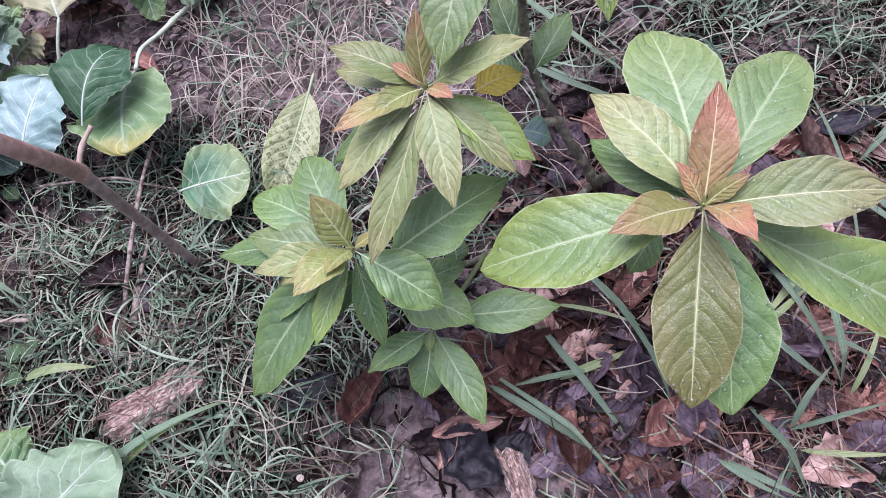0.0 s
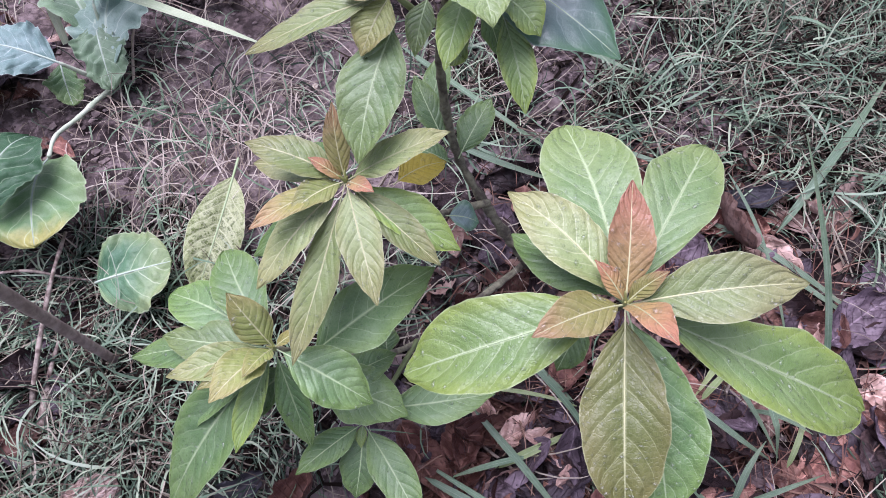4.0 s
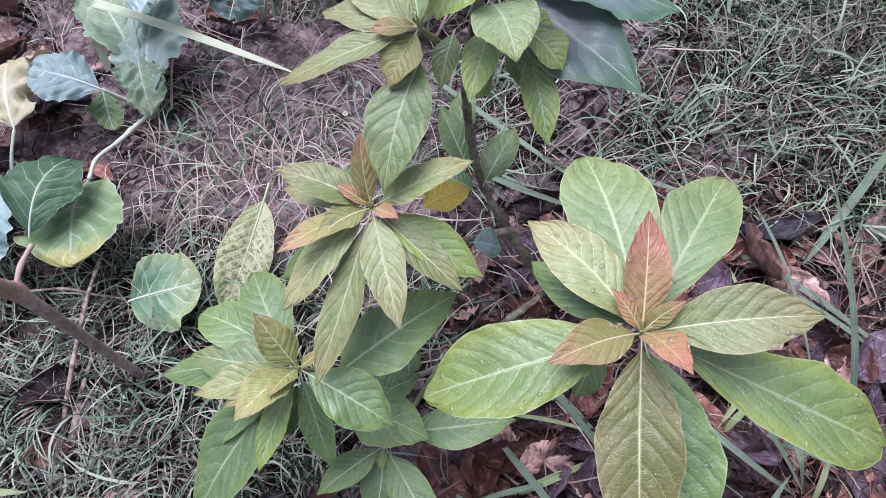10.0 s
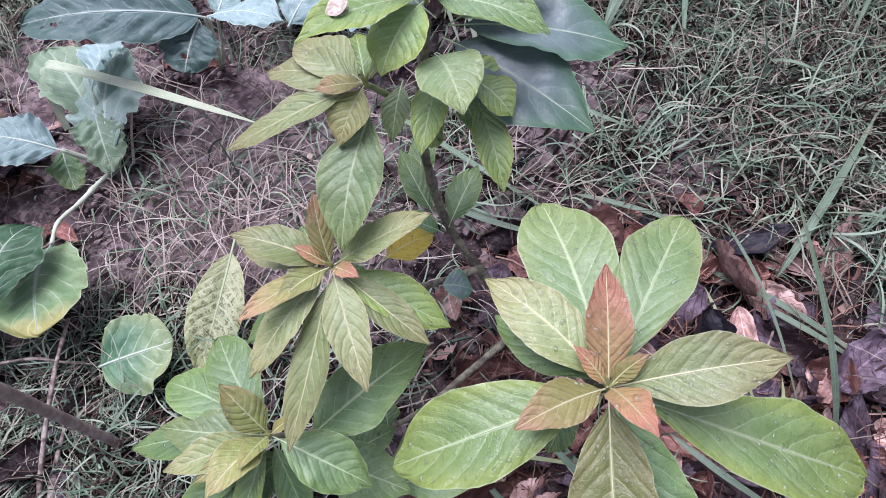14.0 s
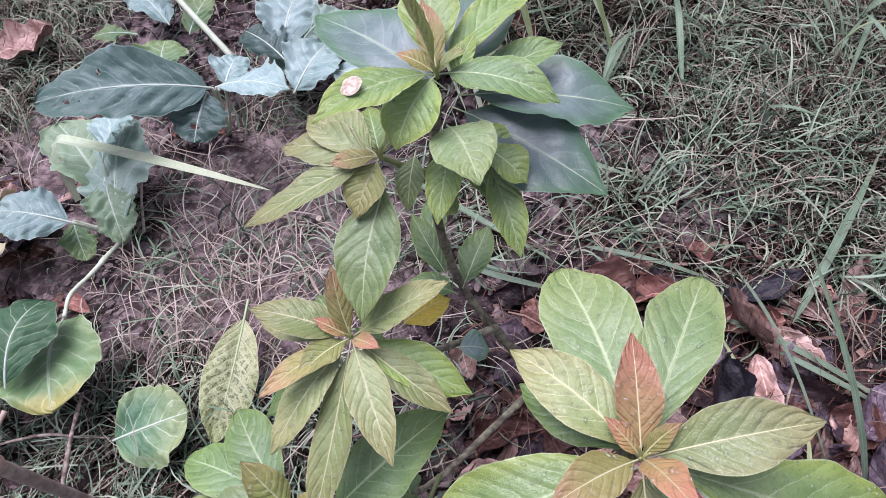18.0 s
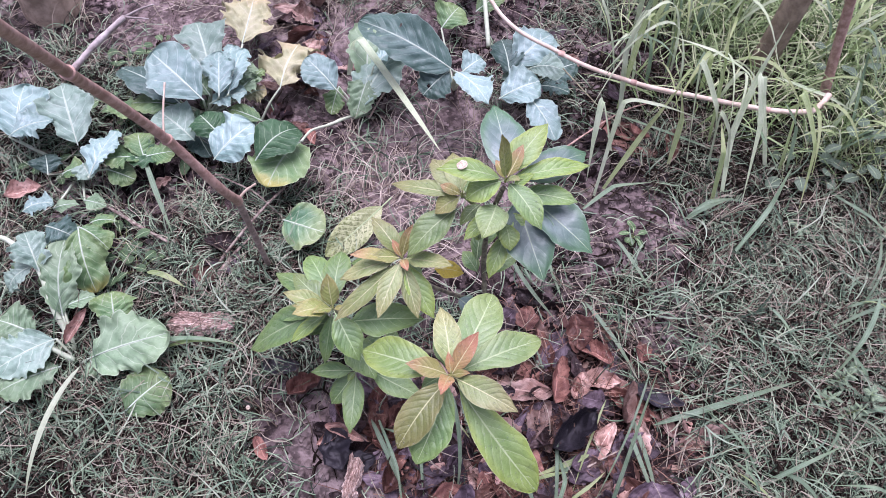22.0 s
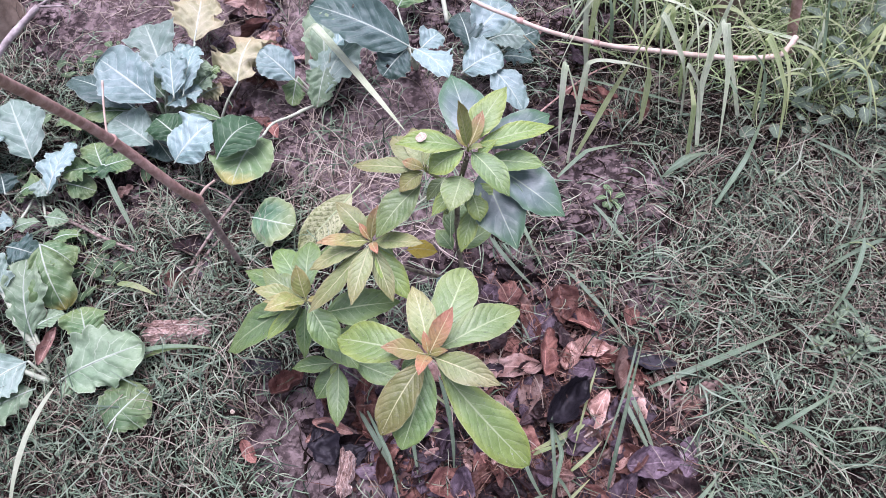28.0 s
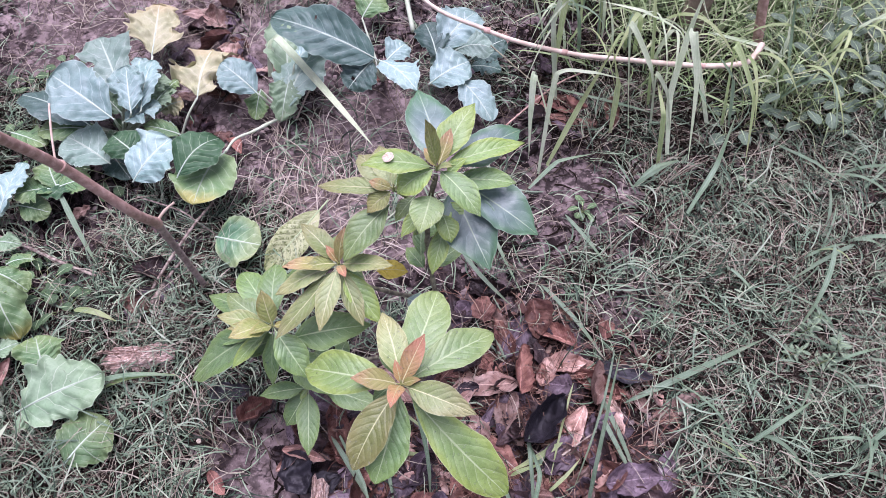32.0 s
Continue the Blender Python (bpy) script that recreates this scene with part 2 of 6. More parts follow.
LEAF = {
    "lime": leaf_material("lime_leaf", (0.15, 0.265, 0.065), (0.255, 0.375, 0.15), (0.27, 0.36, 0.05), (0.50, 0.60, 0.34), 0.38, rim=0.65),
    "green": leaf_material("green_leaf", (0.09, 0.185, 0.06), (0.195, 0.305, 0.14), (0.17, 0.275, 0.05), (0.39, 0.50, 0.28), 0.36, rim=0.5),
    "tan": leaf_material("tan_leaf", (0.18, 0.25, 0.07), (0.31, 0.375, 0.18), (0.31, 0.28, 0.11), (0.55, 0.58, 0.35), 0.40, 8, 0.65),
    "pale": leaf_material("pale_leaf", (0.125, 0.22, 0.075), (0.215, 0.305, 0.14), (0.22, 0.28, 0.07), (0.42, 0.50, 0.29), 0.36),
    "olive": leaf_material("olive_leaf", (0.115, 0.145, 0.035), (0.185, 0.20, 0.07), (0.17, 0.14, 0.04), (0.42, 0.45, 0.23), 0.38),
    "rust": leaf_material("rusty_leaf", (0.24, 0.24, 0.06), (0.35, 0.33, 0.13), (0.40, 0.22, 0.12), (0.56, 0.49, 0.27), 0.42, 7, 0.9),
    "bronze": leaf_material("bronze_leaf", (0.21, 0.265, 0.06), (0.335, 0.38, 0.13), (0.31, 0.245, 0.09), (0.57, 0.55, 0.32), 0.40, 8, 0.6),
    "red": leaf_material("red_leaf", (0.36, 0.25, 0.085), (0.47, 0.34, 0.16), (0.45, 0.19, 0.12), (0.62, 0.46, 0.27), 0.40, 8, 0.92, start=0.2),
    # blue-grey body holds the sky's sheen as colour; tip and rim stay green
    "dark": leaf_material("dark_sheen_leaf", (0.088, 0.155, 0.125), (0.165, 0.235, 0.215), (0.055, 0.165, 0.05), (0.32, 0.41, 0.36), 0.45, 6, 0.78, ribs=0.4, spec=0.7, start=0.5, rim=0.7),
    "yellow": leaf_material("yellow_leaf", (0.50, 0.40, 0.03), (0.58, 0.47, 0.06), (0.42, 0.38, 0.05), (0.62, 0.52, 0.15), 0.5),
    "cabbage": leaf_material("cabbage_leaf", (0.145, 0.265, 0.225), (0.30, 0.43, 0.40), (0.24, 0.36, 0.295), (0.62, 0.72, 0.64), 0.44, 5, ribs=0.6),
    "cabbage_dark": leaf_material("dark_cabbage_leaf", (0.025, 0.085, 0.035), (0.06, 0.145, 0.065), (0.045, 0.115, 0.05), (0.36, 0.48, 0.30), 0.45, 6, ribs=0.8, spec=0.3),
    "cabbage_green": leaf_material("green_cabbage_leaf", (0.065, 0.155, 0.055), (0.125, 0.23, 0.095), (0.19, 0.25, 0.08), (0.44, 0.54, 0.33), 0.5, 6, ribs=0.8),
    "cabbage_yellow": leaf_material("yellowing_cabbage_leaf", (0.31, 0.34, 0.17), (0.50, 0.49, 0.30), (0.50, 0.40, 0.21), (0.68, 0.66, 0.48), 0.55, 5, 0.6, ribs=0.5, start=0.6),
    "cabbage_turning": leaf_material("turning_cabbage_leaf", (0.075, 0.175, 0.055), (0.17, 0.28, 0.12), (0.33, 0.31, 0.08), (0.46, 0.56, 0.34), 0.42, 6, 0.95, ribs=0.6, start=0.78),
    "cabbage_rim": leaf_material("round_cabbage_leaf", (0.055, 0.155, 0.075), (0.12, 0.245, 0.125), (0.36, 0.38, 0.14), (0.50, 0.58, 0.38), 0.45, 5, 0.4, ribs=0.75),
    "cabbage_grey": leaf_material("grey_green_cabbage_leaf", (0.14, 0.245, 0.18), (0.275, 0.38, 0.31), (0.22, 0.33, 0.24), (0.56, 0.66, 0.54), 0.46, 5, ribs=0.6),
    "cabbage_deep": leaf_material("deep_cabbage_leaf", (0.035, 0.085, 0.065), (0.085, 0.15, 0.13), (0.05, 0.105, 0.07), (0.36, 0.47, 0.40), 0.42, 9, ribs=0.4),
    "cabbage_pale": leaf_material("pale_cabbage_leaf", (0.13, 0.235, 0.12), (0.24, 0.35, 0.215), (0.22, 0.32, 0.17), (0.52, 0.61, 0.45), 0.5, 6, ribs=0.6),
    "weed": leaf_material("weed_leaf", (0.14, 0.22, 0.13), (0.22, 0.31, 0.20), (0.18, 0.26, 0.15), (0.30, 0.38, 0.26), 0.5, 5),
    "weed_grey": leaf_material("grey_weed_leaf", (0.06, 0.10, 0.062), (0.125, 0.18, 0.12), (0.10, 0.15, 0.085), (0.20, 0.27, 0.19), 0.5, 5),
    "weed_dark": leaf_material("dark_weed_leaf", (0.03, 0.075, 0.027), (0.07, 0.135, 0.055), (0.08, 0.15, 0.05), (0.18, 0.28, 0.14), 0.5, 5),
    "weed_bright": leaf_material("bright_weed_leaf", (0.07, 0.14, 0.055), (0.12, 0.21, 0.09), (0.15, 0.26, 0.10), (0.26, 0.37, 0.20), 0.5, 5),
    "sheath": leaf_material("dry_sheath", (0.20, 0.06, 0.035), (0.32, 0.11, 0.06), (0.26, 0.08, 0.04), (0.34, 0.14, 0.08), 0.6, 6),
    "speckled": leaf_material("speckled_leaf", (0.28, 0.33, 0.14), (0.44, 0.47, 0.26), (0.22, 0.30, 0.06), (0.60, 0.62, 0.40), 0.55, 10, 0.6, 0.35, 0.75, start=0.6, blotch=0.95),
    "blade": leaf_material("grass_blade", (0.16, 0.275, 0.155), (0.29, 0.415, 0.28), (0.28, 0.37, 0.20), (0.42, 0.52, 0.38), 0.45, 1),
    "blade_pale": leaf_material("pale_grass_blade", (0.47, 0.60, 0.36), (0.68, 0.77, 0.56), (0.62, 0.70, 0.46), (0.70, 0.78, 0.58), 0.40, 1),
    "blade_green": leaf_material("green_grass_blade", (0.30, 0.43, 0.16), (0.48, 0.58, 0.30), (0.50, 0.55, 0.25), (0.56, 0.64, 0.40), 0.40, 1),
}
VEIN = {
    "green": plain_material("pale_green_midrib", (0.38, 0.50, 0.25), (0.46, 0.57, 0.33), 40, 0.5, 0.1),
    "tan": plain_material("pale_tan_midrib", (0.50, 0.51, 0.27), (0.57, 0.56, 0.33), 40, 0.5, 0.1),
    "cabbage": plain_material("pale_cabbage_midrib", (0.42, 0.52, 0.40), (0.52, 0.62, 0.50), 40, 0.5, 0.1),
}
VEIN_OF = {"olive": "tan", "bronze": "tan", "tan": "tan", "rust": "tan", "red": "tan", "yellow": "tan"}
BARK = plain_material("mossy_bark", (0.12, 0.105, 0.075), (0.36, 0.355, 0.22), 70, 0.9, 0.9)
TWIG = plain_material("green_twig", (0.20, 0.26, 0.10), (0.28, 0.32, 0.14), 50, 0.7, 0.3)
CANE = plain_material("brown_cane", (0.40, 0.245, 0.19), (0.70, 0.48, 0.395), 55, 0.6, 0.5)
CANE_OLD = plain_material("weathered_cane", (0.30, 0.23, 0.19), (0.54, 0.44, 0.37), 60, 0.75, 0.5)
REED = plain_material("tan_reed", (0.46, 0.36, 0.27), (0.68, 0.57, 0.46), 30, 0.6, 0.2)
STRAW = plain_material("dry_straw", (0.14, 0.10, 0.08), (0.50, 0.43, 0.35), 90, 0.8, 0.3)
STALK = plain_material("pale_cabbage_stalk", (0.42, 0.50, 0.34), (0.56, 0.62, 0.48), 40, 0.6, 0.2)
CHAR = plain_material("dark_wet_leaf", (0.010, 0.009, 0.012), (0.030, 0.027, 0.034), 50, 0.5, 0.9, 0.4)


# ---- building helpers ----
def part(name, mesh, material, parent=None, label="", smooth=True):
    """Links a mesh or bmesh as one object under a thing."""
    if isinstance(mesh, bmesh.types.BMesh):
        data = bpy.data.meshes.new(name)
        mesh.to_mesh(data)
        mesh.free()
        mesh = data
    if material is not None and not mesh.materials:
        mesh.materials.append(material)
    if smooth:
        mesh.polygons.foreach_set("use_smooth", [True] * len(mesh.polygons))
    ob = new(name, mesh)
    ob.parent = parent
    return tagged(ob, label)


def thing(name, place, label, category, group="", kind=""):
    ob = new(name)
    ob.location = place
    ob.empty_display_size = 0.02
    return tagged(ob, label, category, group, kind)


def grid_mesh(name, rows, closed=False, uv=None):
    """A mesh from rows of equally many points."""
    rows = np.asarray(rows, float)
    n, m, _ = rows.shape
    i, j = np.meshgrid(np.arange(n - 1), np.arange(m if closed else m - 1), indexing="ij")
    j2 = (j + 1) % m
    quads = np.stack((i * m + j, i * m + j2, (i + 1) * m + j2, (i + 1) * m + j), -1).reshape(-1, 4)
    data = bpy.data.meshes.new(name)
    data.from_pydata(rows.reshape(-1, 3).tolist(), [], quads.tolist())
    if uv is not None:
        layer = data.uv_layers.new(name="UVMap")
        layer.data.foreach_set("uv", np.asarray(uv, float).reshape(-1, 2)[quads.reshape(-1)].reshape(-1))
    return data


def tube_rows(points, radii, sides=8):
    pts = [Vector(p) for p in points]
    rows, ref = [], Vector((0.31, 0.17, 0.93))
    for k, p in enumerate(pts):
        d = (pts[min(k + 1, len(pts) - 1)] - pts[max(k - 1, 0)]).normalized()
        a = d.cross(ref)
        if a.length < 0.1:
            a = d.cross(Vector((1, 0, 0)))
        a.normalize()
        b = d.cross(a)
        rows.append([p + (a * math.cos(t) + b * math.sin(t)) * radii[k] for t in [2 * math.pi * s / sides for s in range(sides)]])
    return rows


def curve_points(points, steps=8):
    """A smooth line through the points."""
    p = [Vector(q) for q in points]
    p = [p[0] * 2 - p[1]] + p + [p[-1] * 2 - p[-2]]
    out = []
    for k in range(1, len(p) - 2):
        for s in range(steps):
            t = s / steps
            a, b, c, d = p[k - 1:k + 3]
            out.append(0.5 * (2 * b + (c - a) * t + (2 * a - 5 * b + 4 * c - d) * t * t + (3 * b - a - 3 * c + d) * t ** 3))
    return out + [p[-2]]


def tube(name, points, r0, r1, material, parent=None, label="", sides=8, knob=0.0, steps=8):
    pts = curve_points(points, steps)
    n = len(pts) - 1
    rad = [(r0 + (r1 - r0) * k / n) * (1 + knob * (noise.noise(pts[k] * 60) + 0.4 * noise.noise(pts[k] * 170))) for k in range(n + 1)]
    rows = tube_rows([pts[0]] + pts + [pts[-1]], [0.0002] + rad + [0.0002], sides)
    ob = part(name, grid_mesh(name, rows, closed=True), material, parent, label)
    if parent is not None:
        ob.location = -Vector(parent.location)
    return ob


def leaf_frame(base, tip, roll):
    d = tip - base
    t = d.normalized()
    n = Vector((0, 0, 1)) - t * t.z
    n = n.normalized() if n.length > 0.05 else Vector((0, -1, 0))
    n = (Matrix.Rotation(radians(roll), 3, t) @ n).normalized()
    return d.length, t, n, t.cross(n)


# where a leaf is widest, how full its foot and its end are, how drawn out its tip is
OUTLINE = {"ovate": (0.44, 0.82, 0.80, 0.22), "obovate": (0.60, 0.86, 0.55, 0.10), "elliptic": (0.53, 0.74, 0.62, 0.16), "round": (0.52, 0.50, 0.48, 0.0), "strap": (0.32, 0.32, 0.7, 0.0), "broad": (0.56, 0.66, 0.50, 0.0), "oblong": (0.50, 0.42, 0.46, 0.06)}


def leaf_rows(base, tip, width, bow, fold, roll, shape, seed, stalk, lobes, wave, quilt, veins, nu=26, nv=6, frill=0.0, crumple=0.02):
    rnd = random.Random(seed)
    long, t, n, s = leaf_frame(base, tip, roll)
    ph, swing = rnd.uniform(0, 6.28), rnd.uniform(-0.03, 0.03)
    rows, uv = [], []
    peak, foot, end, drip = OUTLINE[shape]
    for i in range(nu + 1):
        u = (i / nu) ** 0.9 if i else 0.0
        v = max(0.0, (u - stalk) / (1 - stalk))
        if v < peak:
            half = 0.5 * width * math.sin(0.5 * math.pi * v / peak) ** foot
        else:
            half = 0.5 * width * max(0.0, math.cos(0.5 * math.pi * (v - peak) / (1 - peak))) ** end
        if v > 0.87:
            half *= 1 - drip * math.sin(math.pi * (v - 0.87) / 0.13)
        half = max(half, 0.0006)
        mid = t * (long * u) + n * (4 * bow * u * (1 - u)) + s * (long * swing * math.sin(3.1 * u))
        row = []
        for j in range(-nv, nv + 1):
            x = j / nv
            side = 4 if x > 0 else -4
            w = half * (1 + 0.10 * abs(x) * noise.noise(Vector((u * 5.5, side, seed * 0.37))) + 0.03 * abs(x) ** 3 * noise.noise(Vector((u * 24, side, seed * 0.71))))
            if lobes:
                w *= 1 + lobes * (0.55 * math.sin(8 * v + ph + (2 if x > 0 else 0)) + 0.35 * math.sin(17 * v + 2 * ph + (1 if x > 0 else 0))) * abs(x) + (0.05 + 0.7 * lobes) * abs(x) ** 3 * noise.noise(Vector((v * 14, side, seed * 1.1)))
            ripple = wave * width * math.sin(7.5 * u + ph + (1.7 if x > 0 else 0)) * x * x * math.sin(math.pi * v)
            puff = quilt * math.sin(math.pi * v) * math.cos(2 * math.pi * (v * veins - 2.0 * abs(x) ** 1.12)) * (1 - abs(x)) * min(1, 4 * abs(x))
            lift = fold * w * abs(x) - 0.35 * fold * w * x * x
            lift += crumple * width * noise.noise(Vector((u * 7, x * 3, seed * 1.7))) * min(1, 6 * v) * min(1, 3 * abs(x))
            lift += 0.03 * width * abs(x) ** 3 * math.sin(math.pi * v) * noise.noise(Vector((u * 15, side, seed * 0.53)))
            if frill:
                lift += frill * width * abs(x) ** 4 * math.sin(math.pi * v) * noise.noise(Vector((v * 13, x * 2, seed * 0.9)))
            row.append(mid + s * (w * x) + n * (lift + ripple - puff))
            uv.append((v, 0.5 + 0.5 * x))
        rows.append(row)
    return rows, uv


LEAF_COUNT = [0]


def leaf(parent, base, tip, width, kind, bow=0.006, fold=0.12, roll=0, shape="ovate", label="", name="leaf", stalk=0.10, lobes=0, wave=0.09, veins=7, rib=0.0008, quilt=0.0009, frill=0.0, crumple=0.045):
    """A leaf with its raised midrib, as a part of a plant."""
    LEAF_COUNT[0] += 1
    if kind[:4] not in ("cabb", "weed"):
        fold, bow, width = 1.4 * fold + 0.06, 1.25 * bow, 1.03 * width
    base, tip = Vector(base), Vector(tip)
    rows, uv = leaf_rows(base, tip, width, bow, fold, roll, shape, LEAF_COUNT[0], stalk, lobes, wave, quilt, veins, 52 if frill else 32, 9 if frill else 7, frill, crumple)
    ob = part(name, grid_mesh(name, rows, uv=uv), LEAF[kind], parent, label)
    ob.location = base - Vector(parent.location)
    mid = len(rows[0]) // 2
    _, t, n, s = leaf_frame(base, tip, roll)
    line = [r[mid] + n * rib * 0.15 for r in rows[:-1]]
    rad = [rib * (1 - 0.8 * k / (len(line) - 1)) for k in range(len(line))]
    vein = VEIN["cabbage"] if kind.startswith("cabbage") else VEIN[VEIN_OF.get(kind, "green")]
    part("midrib", grid_mesh("midrib", tube_rows(line, rad, 6), closed=True), vein, ob)
    return ob



# ---- ground ----
def ground_height(x, y):
    v = Vector((x, y, 0.0))
    near = max(0.0, 1 - max(0.0, (v - Vector((0.3, 1.0, 0))).length - 1.6) / 2)
    h = 0.016 * noise.noise(v * 3.1) + 0.010 * noise.noise(v * 9) + 0.008 * noise.noise(v * 24) + 0.004 * noise.noise(v * 55)
    return near * h - 0.012


def ground_sheet():
    def steps(lo, hi, fine):
        inner = np.arange(lo, hi + fine, fine)
        out = np.array([0.1, 0.3, 0.8, 2, 6, 20, 60, 200, 800])
        return np.concatenate(((lo - out)[::-1], inner, inner[-1] + out))
    xs, ys = steps(-1.9, 2.2, 0.0135), steps(-0.3, 3.2, 0.0135)
    rows = [[(x, y, ground_height(x, y)) for x in xs] for y in ys]
    k = Mat("damp_soil_painted_shade", 0.95, 0.05)
    c = k.mix(k.span(k.noise(5, 6), 0.42, 0.70), (0.06, 0.044, 0.044), (0.34, 0.27, 0.26))

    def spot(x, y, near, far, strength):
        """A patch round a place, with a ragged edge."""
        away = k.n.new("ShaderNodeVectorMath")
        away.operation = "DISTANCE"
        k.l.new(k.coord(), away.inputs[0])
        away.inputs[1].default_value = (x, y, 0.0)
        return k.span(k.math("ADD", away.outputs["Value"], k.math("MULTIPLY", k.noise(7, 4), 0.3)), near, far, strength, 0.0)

    bare = spot(0.03, 1.28, 0.32, 0.60, 0.85)
    for x, y, r, strength in ((0.63, 1.39, 0.14, 0.5), (-0.80, 1.60, 0.55, 0.85), (0.22, 0.42, 0.18, 0.8)):
        bare = k.math("MAXIMUM", bare, spot(x, y, r, r + 0.25, strength))
    c = k.mix(bare, c, k.mix(k.span(k.noise(16, 5), 0.35, 0.65), (0.16, 0.122, 0.114), (0.375, 0.30, 0.285)))
    c = k.mix(k.span(k.noise(190, 5), 0.5, 0.8), c, (0.23, 0.185, 0.172))
    # shade in the grass gaps, put into the soil as near-black noise patches
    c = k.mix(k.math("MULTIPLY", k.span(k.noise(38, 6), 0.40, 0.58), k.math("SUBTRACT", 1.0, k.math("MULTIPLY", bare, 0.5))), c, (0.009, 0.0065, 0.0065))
    # shade between the litter under the plant, painted near black into the soil
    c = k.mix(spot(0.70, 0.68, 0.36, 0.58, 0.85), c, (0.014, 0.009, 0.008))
    turf = k.mix(k.span(k.noise(11, 8), 0.35, 0.65), (0.045, 0.052, 0.036), (0.092, 0.10, 0.072))
    rim = k.n.new("ShaderNodeVectorMath")
    rim.operation = "DISTANCE"
    k.l.new(k.coord(), rim.inputs[0])
    rim.inputs[1].default_value = (0.15, 1.35, 0.0)
    c = k.mix(k.span(k.math("ADD", rim.outputs["Value"], k.noise(2, 4)), 2.1, 2.7), c, turf)
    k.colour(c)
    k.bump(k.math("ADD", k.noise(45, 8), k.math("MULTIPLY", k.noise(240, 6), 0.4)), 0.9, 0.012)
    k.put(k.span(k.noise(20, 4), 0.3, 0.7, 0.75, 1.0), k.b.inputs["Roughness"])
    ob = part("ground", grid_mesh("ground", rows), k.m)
    return tagged(ob, "damp purplish brown garden soil with clods and painted shade", "ground", kind="structure")


ground = ground_sheet()


# ---- fine grass, too much to count ----
def ribbons(name, roots, heading, length, width, rise, bend, twist, material, label, segs=6):
    """Curved blades as one mesh: each starts at its root, rises and bends over."""
    n = len(roots)
    t = np.linspace(0, 1, segs + 1)
    el = rise[:, None] - bend[:, None] * t[None, :]
    hd = heading[:, None] + twist[:, None] * t[None, :]
    step = (length / segs)[:, None]
    dx, dy, dz = np.cos(el) * np.cos(hd) * step, np.cos(el) * np.sin(hd) * step, np.sin(el) * step
    px = roots[:, 0:1] + np.concatenate((np.zeros((n, 1)), np.cumsum(dx[:, :-1], 1)), 1)
    py = roots[:, 1:2] + np.concatenate((np.zeros((n, 1)), np.cumsum(dy[:, :-1], 1)), 1)
    pz = roots[:, 2:3] + np.concatenate((np.zeros((n, 1)), np.cumsum(dz[:, :-1], 1)), 1)
    low = roots[:, 2:3] + 0.002 + 0.03 * np.random.rand(n, 1) ** 1.5 * np.minimum(1, 3 * t[None, :])
    pz = np.maximum(pz, low)
    half = 0.5 * width[:, None] * (1 - 0.85 * t[None, :] ** 2.2)
    lean = np.random.uniform(-0.6, 0.6, (n, 1))
    sx, sy, sz = -np.sin(hd) * half, np.cos(hd) * half, lean * half
    a = np.stack((px - sx, py - sy, pz - sz), -1)
    b = np.stack((px + sx, py + sy, pz + sz), -1)
    verts = np.stack((a, b), 2).reshape(-1, 3)
    per = 2 * (segs + 1)
    k = np.arange(segs) * 2
    quad = np.stack((k, k + 1, k + 3, k + 2), -1)
    faces = (np.arange(n)[:, None, None] * per + quad[None]).reshape(-1, 4)
    data = bpy.data.meshes.new(name)
    data.vertices.add(len(verts))
    data.vertices.foreach_set("co", verts.astype(np.float32).reshape(-1))
    data.loops.add(faces.size)
    data.loops.foreach_set("vertex_index", faces.astype(np.int32).reshape(-1))
    data.polygons.add(len(faces))
    data.polygons.foreach_set("loop_start", np.arange(0, faces.size, 4, dtype=np.int32))
    data.polygons.foreach_set("loop_total", np.full(len(faces), 4, dtype=np.int32))
    data.update()
    return tagged(part(name, data, material, None, smooth=True), label, "grass", kind="stuff")


def grass_material(name, stops, rough=0.6):
    k = Mat(name, rough, 0.15 if rough < 0.9 else 0.0)
    c = k.ramp(k.island(), *stops)
    c = k.mix(k.math("MULTIPLY", k.noise(30, 3), 0.35), c, (0.016, 0.014, 0.010))
    k.colour(c)
    k.thin(c, 0.1)
    return k.m


FINE_GRASS = grass_material("fine_dull_grass", ((0.0, (0.015, 0.026, 0.016)), (0.25, (0.06, 0.10, 0.065)), (0.45, (0.17, 0.27, 0.162)), (0.8, (0.315, 0.42, 0.275)), (1.0, (0.46, 0.525, 0.365))))
DRY_GRASS = grass_material("dry_grass", ((0.0, (0.03, 0.022, 0.016)), (0.35, (0.155, 0.12, 0.085)), (0.7, (0.36, 0.32, 0.24)), (1.0, (0.52, 0.47, 0.37))))


